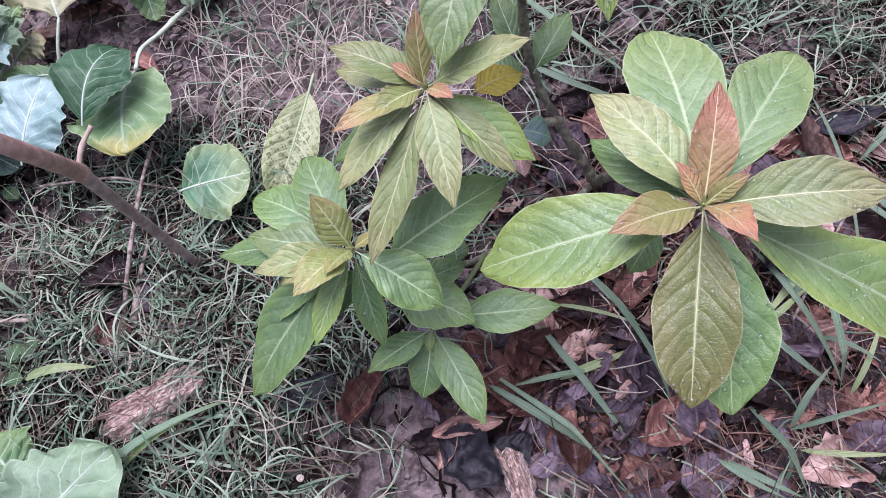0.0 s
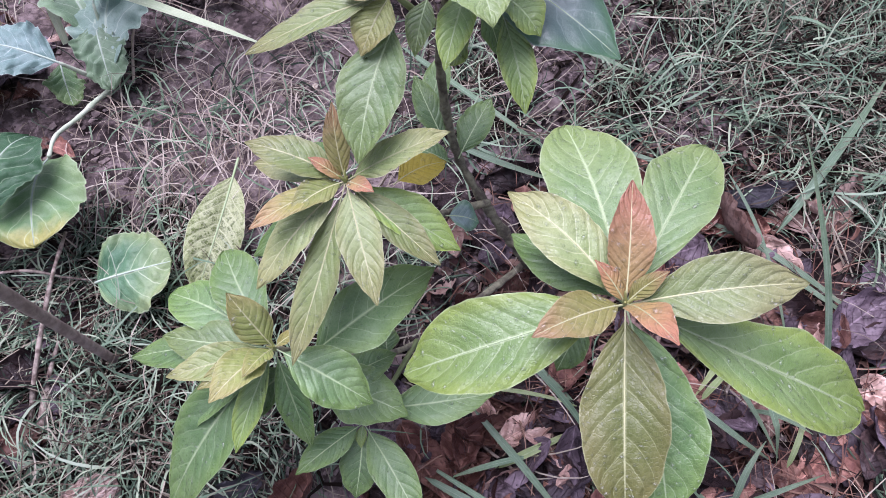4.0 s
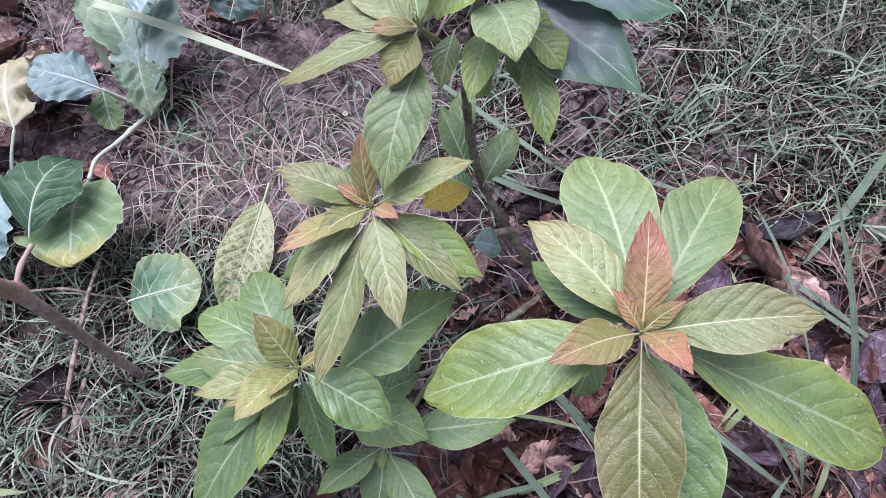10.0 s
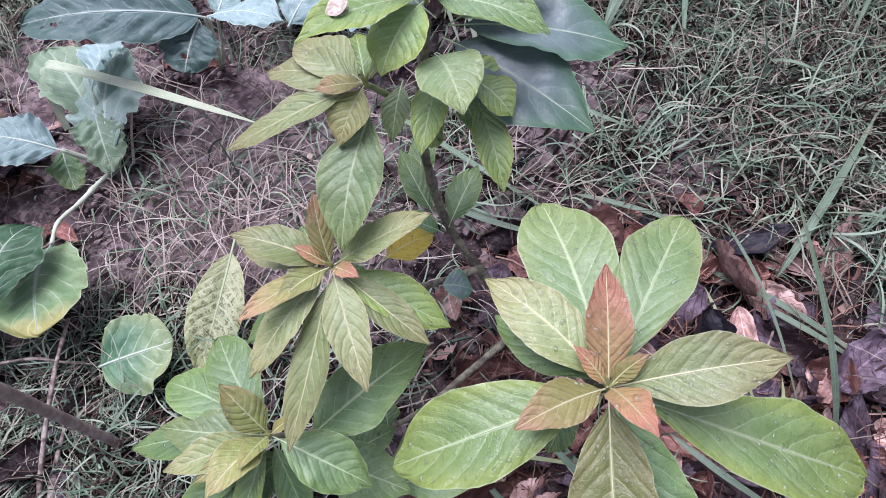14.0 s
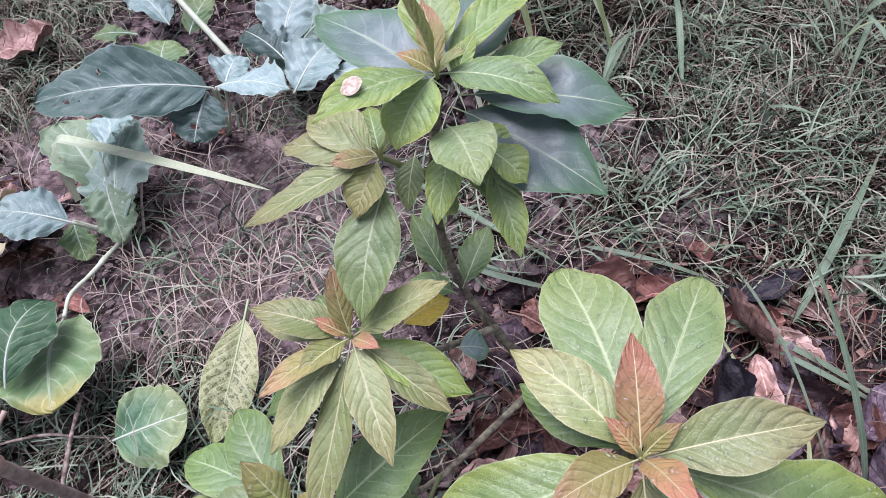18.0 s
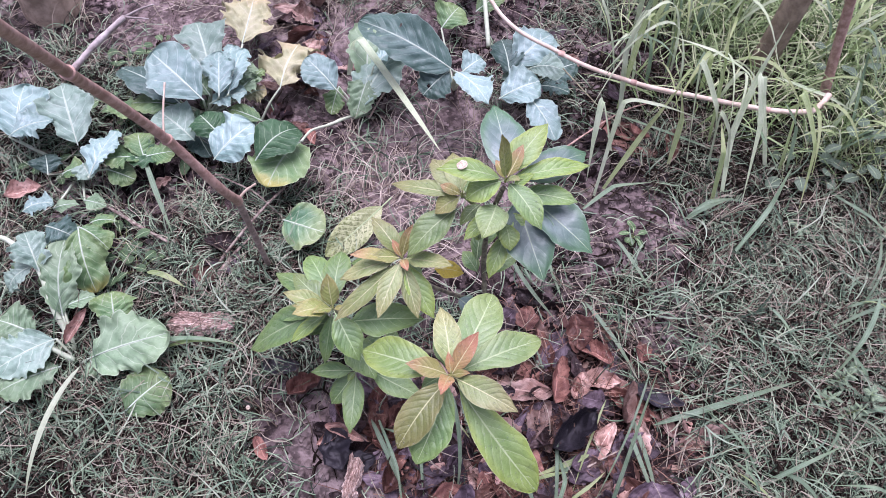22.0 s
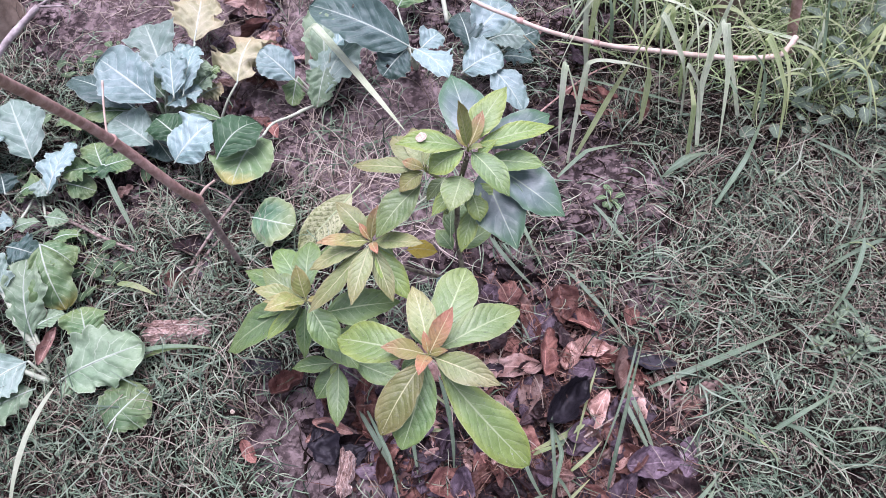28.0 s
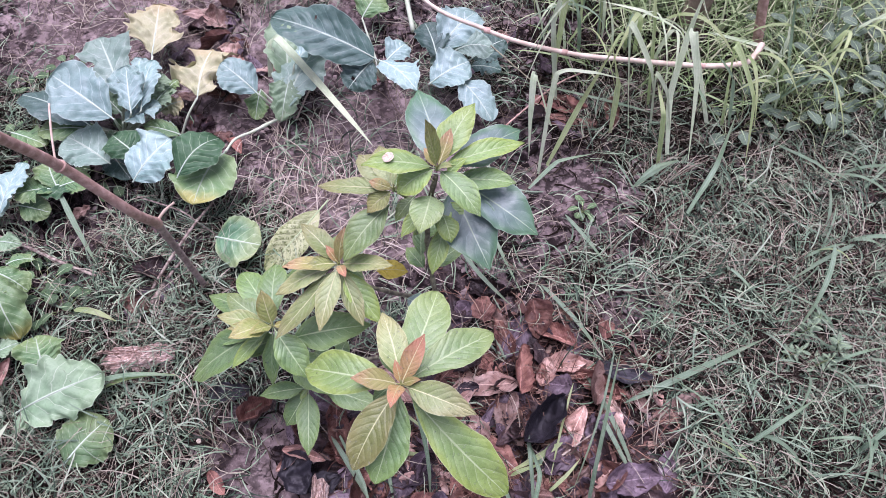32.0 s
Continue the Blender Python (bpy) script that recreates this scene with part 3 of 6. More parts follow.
def cover(x, y):
    """How thick the fine grass stands, 0 to 1."""
    v = Vector((x, y, 0))
    d = 0.55 + 0.9 * noise.noise(v * 2.3 + Vector((7, 3, 1))) + 0.5 * noise.noise(v * 6.5)
    d += 0.55 * min(1, max(0, (x - 0.75) / 0.3))
    d += 0.35 * min(1, max(0, (0.35 - y) / 0.3))

    def spot(cx, cy, rx, ry):
        return math.exp(-(((x - cx) / rx) ** 2 + ((y - cy) / ry) ** 2))
    d += 0.7 * spot(-0.42, 0.72, 0.24, 0.22)
    d -= 1.5 * spot(0.63, 0.66, 0.34, 0.32) + 1.0 * spot(0.30, 0.42, 0.22, 0.14) + 0.9 * spot(0.7, 2.15, 0.6, 0.45) + 0.95 * spot(0.05, 1.25, 0.32, 0.24)
    d -= 0.8 * spot(-0.55, 1.3, 0.45, 0.35) + 0.6 * spot(0.62, 1.40, 0.15, 0.11) + 1.0 * spot(-0.95, 1.55, 0.55, 0.35)
    far = min(1.0, max(0.0, (math.hypot(x - 0.1, y - 1.3) + 0.35 * noise.noise(v * 2.1) - 1.9) / 1.1))
    return min(1.0, max(0.04, d)) * (1 - 0.99 * far)


def sow(count, region, keep=cover):
    pts = []
    rnd = random.Random(count)
    x0, x1, y0, y1 = region
    while len(pts) < count:
        x, y = rnd.uniform(x0, x1), rnd.uniform(y0, y1)
        if rnd.random() < keep(x, y):
            a, r = rnd.uniform(0, 6.28), 0.02 * math.sqrt(rnd.random())
            for k in range(rnd.randint(2, 5)):
                xx, yy = x + r * math.cos(a + k * 2), y + r * math.sin(a + k * 2)
                pts.append((xx, yy, ground_height(xx, yy)))
    return np.array(pts[:count])


def grass(name, count, region, length, width, rise, bend, material, label, keep=cover, segs=6):
    p = sow(count, region, keep)
    u = np.random.uniform
    # neighbours lean the same way, as tufts do
    lean = np.array([9.0 * noise.noise(Vector((x * 3.2, y * 3.2, 11.0))) for x, y, z in p]) + np.random.normal(0, 1.35, count)
    return ribbons(name, p, lean, u(*length, count), u(*width, count), u(*rise, count), u(*bend, count), u(-2.2, 2.2, count), material, label, segs)


FIELD = (-2.6, 2.8, -1.1, 3.8)
# dead grass mat, coloured near black to stand in for shade between blades
SHADE_THATCH = grass_material("dark_thatch", ((0.0, (0.005, 0.004, 0.0035)), (0.6, (0.018, 0.013, 0.011)), (0.9, (0.03, 0.024, 0.018)), (1.0, (0.07, 0.055, 0.04))), 0.95)
# laid thicker where the gaps in the tall and lower-left grass need more shade
grass("thatch", 70000, FIELD, (0.03, 0.09), (0.003, 0.007), (0.0, 0.25), (0.0, 0.4), SHADE_THATCH, "matted dead grass on the soil, blackened as shade between blades", lambda x, y: min(1.0, cover(x, y) ** 2.5 + 0.9 * math.exp(-((x - 0.75) / 0.42) ** 2 - ((y - 1.92) / 0.34) ** 2) + 0.6 * math.exp(-((x + 0.3) / 0.4) ** 2 - ((y - 0.1) / 0.3) ** 2)), 3)
grass("grass", 84000, FIELD, (0.04, 0.135), (0.0017, 0.0038), (0.4, 1.4), (0.9, 3.0), FINE_GRASS, "fine dull green grass lying in curls over the soil")
grass("dry_grass", 44000, FIELD, (0.05, 0.19), (0.0012, 0.0028), (0.2, 1.0), (0.3, 1.6), DRY_GRASS, "dry straw-coloured grass stems over the soil", lambda x, y: (0.07 + 0.93 * cover(x, y) + 0.38 * math.exp(-((x + 0.75) / 0.4) ** 2 - ((y - 1.65) / 0.35) ** 2)) * (1 - 0.6 * math.exp(-((x - 0.03) / 0.34) ** 2 - ((y - 1.24) / 0.28) ** 2)) * (1 if y > 1.05 else 0.6) * (1 if x < 0.75 else 0.8) if not (0.3 < x < 1.0 and 0.3 < y < 1.0) else 0.12)

DEAD_STEM = grass_material("dead_brown_stems", ((0.0, (0.012, 0.008, 0.007)), (0.5, (0.06, 0.038, 0.03)), (1.0, (0.20, 0.14, 0.11))), 0.7)
grass("dead_stems", 15000, FIELD, (0.05, 0.17), (0.0012, 0.0024), (0.2, 1.1), (0.3, 2.0), DEAD_STEM, "thin dark dead stems among the grass")

COARSE = grass_material("coarse_blue_green_grass", ((0.0, (0.04, 0.07, 0.045)), (0.4, (0.15, 0.235, 0.15)), (0.8, (0.28, 0.38, 0.26)), (1.0, (0.42, 0.49, 0.36))), 0.5)
grass("coarse_grass", 2600, (-1.2, 1.7, -0.2, 2.0), (0.07, 0.18), (0.0032, 0.0056), (0.3, 1.2), (0.5, 2.2), COARSE, "coarser blue-green grass blades among the fine grass", lambda x, y: cover(x, y) ** 1.5, 8)

# loose tufts on the bare soil behind the plant
TUFT = grass_material("pale_dry_tufts", ((0.0, (0.22, 0.17, 0.13)), (0.5, (0.46, 0.39, 0.31)), (1.0, (0.66, 0.60, 0.50))))
near = lambda x, y: math.exp(-((x + 0.02) / 0.24) ** 2 - ((y - 1.18) / 0.26) ** 2)
grass("dry_tufts", 400, (-0.5, 0.5, 0.8, 1.7), (0.06, 0.20), (0.0016, 0.0030), (0.4, 1.3), (0.6, 2.4), TUFT, "dry straw-coloured tufts on bare soil", near)
grass("green_tufts", 200, (-0.5, 0.5, 0.8, 1.7), (0.06, 0.18), (0.0025, 0.005), (0.4, 1.3), (0.8, 2.6), FINE_GRASS, "dull green grass tufts on bare soil", near)

# ---- the young avocado plant ----
ROOT = (0.47, 0.82, ground_height(0.47, 0.82))
avocado = thing("avocado_plant", ROOT, "young avocado plant with wet green and bronze leaf rosettes", "plant")
tube("stem", [(0.47, 0.82, -0.03), (0.455, 0.83, 0.05), (0.408, 0.85, 0.16), (0.362, 0.90, 0.26), (0.350, 0.92, 0.40), (0.360, 0.915, 0.50), (0.378, 0.905, 0.60)], 0.0088, 0.0046, BARK, avocado, "mossy brown woody stem", 10, 0.45, 18)
tube("branch", [(0.455, 0.83, 0.05), (0.47, 0.78, 0.16), (0.475, 0.68, 0.32), (0.468, 0.58, 0.46), (0.465, 0.546, 0.548)], 0.008, 0.003, BARK, avocado, "", 8, 0.2, 12)
tube("branch", [(0.40, 0.86, 0.19), (0.33, 0.82, 0.24), (0.27, 0.77, 0.34), (0.244, 0.747, 0.445)], 0.006, 0.003, BARK, avocado, "", 8, 0.2, 12)
tube("branch", [(0.455, 0.83, 0.04), (0.36, 0.76, 0.06), (0.26, 0.68, 0.12), (0.18, 0.64, 0.24), (0.143, 0.62, 0.333)], 0.006, 0.003, BARK, avocado, "", 8, 0.2, 12)
tube("branch", [(0.28, 0.695, 0.11), (0.24, 0.63, 0.12), (0.207, 0.58, 0.14)], 0.004, 0.0025, TWIG, avocado, "", 8, 0.1, 8)
tube("branch", [(0.362, 0.917, 0.47), (0.335, 0.89, 0.52), (0.312, 0.868, 0.57)], 0.005, 0.0028, TWIG, avocado, "", 8, 0.1, 8)
tube("branch", [(0.365, 0.912, 0.49), (0.40, 0.90, 0.52), (0.42, 0.885, 0.555)], 0.004, 0.0025, TWIG, avocado, "", 8, 0.1, 8)
# rosette A
leaf(avocado, (0.465, 0.545, 0.550), (0.453, 0.728, 0.528), 0.074, "pale", bow=0.008, fold=.12, shape="obovate")
leaf(avocado, (0.465, 0.545, 0.550), (0.390, 0.641, 0.568), 0.048, "tan", bow=0.008, fold=.15)
leaf(avocado, (0.465, 0.545, 0.550), (0.395, 0.640, 0.500), 0.046, "green", bow=0.004, fold=.1)
leaf(avocado, (0.465, 0.545, 0.550), (0.293, 0.527, 0.493), 0.070, "lime", bow=0.014, fold=.12, shape="elliptic")
leaf(avocado, (0.446, 0.556, 0.500), (0.418, 0.524, 0.470), 0.030, "green", bow=0.002, fold=.1)
leaf(avocado, (0.465, 0.545, 0.550), (0.443, 0.404, 0.509), 0.060, "olive", bow=0.010, fold=.10, shape="elliptic")
leaf(avocado, (0.465, 0.545, 0.550), (0.479, 0.402, 0.480), 0.070, "green", bow=0.004, fold=.08, shape="elliptic")
leaf(avocado, (0.465, 0.545, 0.550), (0.677, 0.477, 0.420), 0.077, "lime", bow=0.012, fold=.12, shape="obovate")
leaf(avocado, (0.465, 0.545, 0.550), (0.593, 0.541, 0.566), 0.048, "tan", bow=0.010, fold=.2, roll=14)
leaf(avocado, (0.465, 0.545, 0.550), (0.569, 0.690, 0.529), 0.060, "pale", bow=0.010, fold=.15, shape="obovate")
leaf(avocado, (0.465, 0.545, 0.550), (0.476, 0.619, 0.603), 0.033, "red", bow=0.003, fold=.3)
leaf(avocado, (0.465, 0.545, 0.550), (0.476, 0.490, 0.613), 0.025, "red", bow=0.006, fold=.25)
leaf(avocado, (0.465, 0.545, 0.550), (0.391, 0.520, 0.570), 0.033, "rust", bow=0.006, fold=.2)
leaf(avocado, (0.465, 0.545, 0.550), (0.444, 0.572, 0.575), 0.015, "red", bow=0.002, fold=.3)
leaf(avocado, (0.465, 0.545, 0.550), (0.495, 0.557, 0.575), 0.015, "rust", bow=0.002, fold=.3)
# rosette B
leaf(avocado, (0.243, 0.745, 0.451), (0.268, 0.611, 0.441), 0.042, "tan", bow=0.008, fold=.15)
leaf(avocado, (0.243, 0.745, 0.451), (0.351, 0.687, 0.387), 0.049, "lime", bow=0.006, fold=.15)
leaf(avocado, (0.243, 0.745, 0.451), (0.329, 0.662, 0.408), 0.037, "tan", bow=0.004, fold=.12)
leaf(avocado, (0.243, 0.745, 0.451), (0.148, 0.783, 0.482), 0.043, "tan", bow=0.006, fold=.12)
leaf(avocado, (0.243, 0.745, 0.451), (0.134, 0.809, 0.410), 0.039, "tan", bow=0.004, fold=.12)
leaf(avocado, (0.243, 0.745, 0.451), (0.352, 0.760, 0.495), 0.039, "tan", bow=0.006, fold=.2)
leaf(avocado, (0.243, 0.745, 0.451), (0.166, 0.592, 0.353), 0.041, "tan", bow=0.006, fold=.12)
leaf(avocado, (0.243, 0.745, 0.451), (0.150, 0.695, 0.461), 0.029, "rust", bow=0.004, fold=.2)
leaf(avocado, (0.243, 0.745, 0.451), (0.141, 0.660, 0.401), 0.045, "tan", bow=0.006, fold=.12)
leaf(avocado, (0.243, 0.745, 0.451), (0.188, 0.707, 0.460), 0.030, "bronze", bow=0.005, fold=.2)
leaf(avocado, (0.243, 0.745, 0.451), (0.210, 0.762, 0.475), 0.016, "red", bow=0.003, fold=.3)
leaf(avocado, (0.243, 0.745, 0.451), (0.273, 0.717, 0.470), 0.017, "red", bow=0.003, fold=.25)
leaf(avocado, (0.243, 0.745, 0.451), (0.243, 0.790, 0.520), 0.024, "rust", bow=0.003, fold=.3)
leaf(avocado, (0.243, 0.745, 0.451), (0.123, 0.720, 0.360), 0.046, "green", bow=0.004, fold=.1)
leaf(avocado, (0.243, 0.745, 0.451), (0.198, 0.836, 0.400), 0.039, "green", bow=0.004, fold=.1)
leaf(avocado, (0.282, 0.795, 0.360), (0.346, 0.826, 0.350), 0.045, "yellow", bow=0.006, fold=.15)
leaf(avocado, (0.243, 0.745, 0.451), (0.272, 0.774, 0.360), 0.042, "green", bow=0.004, fold=.1)
# rosette C
leaf(avocado, (0.142, 0.619, 0.337), (0.239, 0.563, 0.284), 0.060, "green", bow=0.010, fold=.12)
leaf(avocado, (0.142, 0.619, 0.337), (-0.035, 0.496, 0.150), 0.084, "green", bow=0.014, fold=.1)
leaf(avocado, (0.142, 0.619, 0.337), (-0.047, 0.650, 0.270), 0.051, "green", bow=0.008, fold=.12)
leaf(avocado, (0.142, 0.619, 0.337), (0.006, 0.714, 0.300), 0.058, "green", bow=0.008, fold=.1, shape="obovate")
leaf(avocado, (0.142, 0.619, 0.337), (0.078, 0.748, 0.330), 0.058, "green", bow=0.006, fold=.1, shape="obovate")
leaf(avocado, (0.142, 0.619, 0.337), (-0.011, 0.572, 0.220), 0.051, "green", bow=0.006, fold=.1)
leaf(avocado, (0.142, 0.619, 0.337), (0.109, 0.660, 0.400), 0.039, "bronze", bow=0.004, fold=.25)
leaf(avocado, (0.142, 0.619, 0.337), (0.088, 0.556, 0.370), 0.043, "bronze", bow=0.006, fold=.2)
leaf(avocado, (0.142, 0.619, 0.337), (0.033, 0.594, 0.350), 0.039, "tan", bow=0.005, fold=.2)
leaf(avocado, (0.142, 0.619, 0.337), (0.009, 0.655, 0.315), 0.051, "pale", bow=0.005, fold=.12)
leaf(avocado, (0.142, 0.619, 0.337), (0.087, 0.525, 0.280), 0.031, "lime", bow=0.003, fold=.25)
leaf(avocado, (0.142, 0.619, 0.337), (0.122, 0.577, 0.375), 0.024, "bronze", bow=0.004, fold=.25)
leaf(avocado, (0.142, 0.619, 0.337), (0.069, 0.576, 0.355), 0.030, "bronze", bow=0.004, fold=.2)
leaf(avocado, (0.142, 0.619, 0.337), (0.178, 0.629, 0.360), 0.013, "rust", bow=0.002, fold=.3)
leaf(avocado, (0.142, 0.619, 0.337), (0.151, 0.541, 0.200), 0.035, "green", bow=0.004, fold=.1)
leaf(avocado, (0.147, 0.623, 0.270), (0.038, 0.583, 0.190), 0.058, "green", bow=0.004, fold=.08)
leaf(avocado, (0.165, 0.614, 0.300), (0.321, 0.696, 0.335), 0.079, "green", bow=0.006, fold=.1)
# rosette D
leaf(avocado, (0.205, 0.578, 0.140), (0.272, 0.448, 0.138), 0.049, "green", bow=0.008, fold=.12)
leaf(avocado, (0.205, 0.578, 0.140), (0.122, 0.518, 0.160), 0.039, "green", bow=0.006, fold=.15)
leaf(avocado, (0.205, 0.578, 0.140), (0.183, 0.495, 0.085), 0.053, "green", bow=0.004, fold=.1)
leaf(avocado, (0.223, 0.592, 0.150), (0.378, 0.592, 0.170), 0.056, "green", bow=0.006, fold=.1)
leaf(avocado, (0.151, 0.623, 0.200), (0.268, 0.570, 0.190), 0.072, "green", bow=0.008, fold=.1)
leaf(avocado, (0.205, 0.578, 0.140), (0.200, 0.548, 0.135), 0.014, "lime", bow=0.002, fold=.2)
leaf(avocado, (0.188, 0.619, 0.200), (0.259, 0.647, 0.200), 0.042, "green", bow=0.005, fold=.1)
leaf(avocado, (0.243, 0.659, 0.160), (0.242, 0.700, 0.170), 0.035, "green", bow=0.004, fold=.1)
# rosette E
leaf(avocado, (0.311, 0.866, 0.573), (0.165, 0.840, 0.542), 0.039, "tan", bow=0.006, fold=.15)
leaf(avocado, (0.314, 0.860, 0.550), (0.262, 0.738, 0.489), 0.063, "pale", bow=0.008, fold=.1)
leaf(avocado, (0.311, 0.866, 0.573), (0.276, 0.819, 0.545), 0.041, "bronze", bow=0.004, fold=.12)
leaf(avocado, (0.311, 0.866, 0.573), (0.208, 0.928, 0.550), 0.056, "tan", bow=0.006, fold=.15)
leaf(avocado, (0.311, 0.866, 0.573), (0.264, 0.862, 0.580), 0.026, "rust", bow=0.003, fold=.15)
leaf(avocado, (0.311, 0.866, 0.573), (0.346, 0.877, 0.600), 0.017, "tan", bow=0.002, fold=.3)
leaf(avocado, (0.311, 0.866, 0.573), (0.304, 0.951, 0.560), 0.035, "lime", bow=0.004, fold=.15)
leaf(avocado, (0.311, 0.866, 0.573), (0.240, 0.957, 0.560), 0.050, "tan", bow=0.004, fold=.15)
# rosette F
leaf(avocado, (0.385, 0.890, 0.555), (0.352, 0.800, 0.535), 0.036, "lime", bow=0.006, fold=.2)
leaf(avocado, (0.400, 0.890, 0.555), (0.455, 0.865, 0.535), 0.034, "lime", bow=0.006, fold=.2)
leaf(avocado, (0.375, 0.900, 0.590), (0.335, 0.880, 0.625), 0.022, "bronze", bow=0.004, fold=.25)
leaf(avocado, (0.395, 0.905, 0.600), (0.425, 0.935, 0.640), 0.022, "lime", bow=0.004, fold=.25)
leaf(avocado, (0.392, 0.885, 0.540), (0.412, 0.860, 0.480), 0.030, "green", bow=0.004, fold=.2)
leaf(avocado, (0.345, 0.890, 0.545), (0.325, 0.835, 0.520), 0.028, "pale", bow=0.004, fold=.2)
leaf(avocado, (0.380, 0.904, 0.625), (0.266, 0.843, 0.655), 0.049, "lime", bow=0.010, fold=.15)
leaf(avocado, (0.380, 0.904, 0.625), (0.483, 0.847, 0.613), 0.053, "green", bow=0.012, fold=.12)
leaf(avocado, (0.380, 0.904, 0.625), (0.329, 0.844, 0.600), 0.060, "lime", bow=0.010, fold=.05)
leaf(avocado, (0.380, 0.904, 0.625), (0.501, 1.028, 0.609), 0.044, "lime", bow=0.006, fold=.18)
leaf(avocado, (0.380, 0.904, 0.625), (0.380, 0.970, 0.660), 0.026, "rust", bow=0.002, fold=.3)
leaf(avocado, (0.380, 0.904, 0.625), (0.358, 0.910, 0.740), 0.034, "bronze", bow=0.002, fold=.3)
leaf(avocado, (0.380, 0.904, 0.625), (0.400, 1.035, 0.665), 0.056, "lime", bow=0.004, fold=.15)
leaf(avocado, (0.380, 0.904, 0.625), (0.410, 0.900, 0.650), 0.019, "tan", bow=0.003, fold=.25)
leaf(avocado, (0.380, 0.904, 0.625), (0.346, 0.927, 0.640), 0.019, "rust", bow=0.003, fold=.25)
leaf(avocado, (0.388, 0.930, 0.580), (0.261, 1.094, 0.580), 0.088, "dark", bow=0.010, fold=.1)
leaf(avocado, (0.394, 0.931, 0.585), (0.476, 1.088, 0.565), 0.077, "dark", bow=0.010, fold=.1)
leaf(avocado, (0.399, 0.940, 0.560), (0.578, 0.903, 0.525), 0.090, "dark", bow=0.012, fold=.1)
leaf(avocado, (0.391, 0.936, 0.550), (0.521, 0.808, 0.516), 0.097, "dark", bow=0.012, fold=.1)
leaf(avocado, (0.398, 0.924, 0.575), (0.513, 0.951, 0.590), 0.051, "green", bow=0.006, fold=.12)
leaf(avocado, (0.380, 0.877, 0.585), (0.396, 0.786, 0.597), 0.058, "pale", bow=0.008, fold=.15)
leaf(avocado, (0.413, 0.862, 0.540), (0.425, 0.768, 0.499), 0.036, "lime", bow=0.005, fold=.2)
leaf(avocado, (0.408, 0.856, 0.570), (0.443, 0.815, 0.550), 0.040, "lime", bow=0.005, fold=.2)
leaf(avocado, (0.384, 0.849, 0.540), (0.359, 0.837, 0.500), 0.037, "lime", bow=0.003, fold=.2)
leaf(avocado, (0.330, 0.920, 0.300), (0.359, 1.005, 0.340), 0.039, "green", bow=0.004, fold=.1)
leaf(avocado, (0.349, 0.884, 0.300), (0.316, 0.973, 0.340), 0.035, "green", bow=0.004, fold=.1)
leaf(avocado, (0.363, 0.891, 0.260), (0.417, 0.971, 0.280), 0.046, "green", bow=0.004, fold=.1)
leaf(avocado, (0.355, 0.890, 0.250), (0.295, 0.922, 0.260), 0.039, "green", bow=0.004, fold=.1)
leaf(avocado, (0.338, 0.816, 0.240), (0.382, 0.812, 0.220), 0.044, "dark", bow=0.004, fold=.1)


# ---- cabbage plants ----
def eat(ob, holes):
    """Cuts nibbled holes: places along and across the leaf, and their size along it."""
    bm = bmesh.new()
    bm.from_mesh(ob.data)
    uv = bm.loops.layers.uv.active
    gone = []
    for f in bm.faces:
        c = sum((l[uv].uv for l in f.loops), Vector((0, 0))) / len(f.loops)
        if any(((c.x - u) / r) ** 2 + ((c.y - v) / (1.7 * r)) ** 2 < 1 for u, v, r in holes):
            gone.append(f)
    bmesh.ops.delete(bm, geom=gone, context="FACES")
    bm.to_mesh(ob.data)
    bm.free()


def cabbage_leaf(parent, base, tip, width, kind, bow, fold, shape, lobes, quilt=0.0035, holes=()):
    """A broad waxy leaf on a pale stalk that runs down to its plant."""
    ob = leaf(parent, base, tip, width * (1.28 if shape == "round" else 1.12), kind, 1.5 * bow, fold, 16 * math.sin(90 * base[0] + 70 * base[1]), "broad" if shape == "round" else shape, "", "leaf", 0.04, lobes, 0.13, 6, 0.0021, quilt, 0.07 + 0.5 * lobes, 0.05 + 0.15 * lobes)
    if holes:
        eat(ob, holes)
    b, r = Vector(base), Vector(parent.location)
    flat = Vector((b.x - r.x, b.y - r.y, 0))
    if 0.05 < flat.length < 0.20 and b.z > 0.035:
        mid = r + flat * 0.55 + Vector((0, 0, 0.45 * (b.z - r.z)))
        tube("stalk", [r + flat * 0.08, mid, b], 0.0045, 0.0028, STALK, parent, "", 7, 0.05, 6)
    return ob


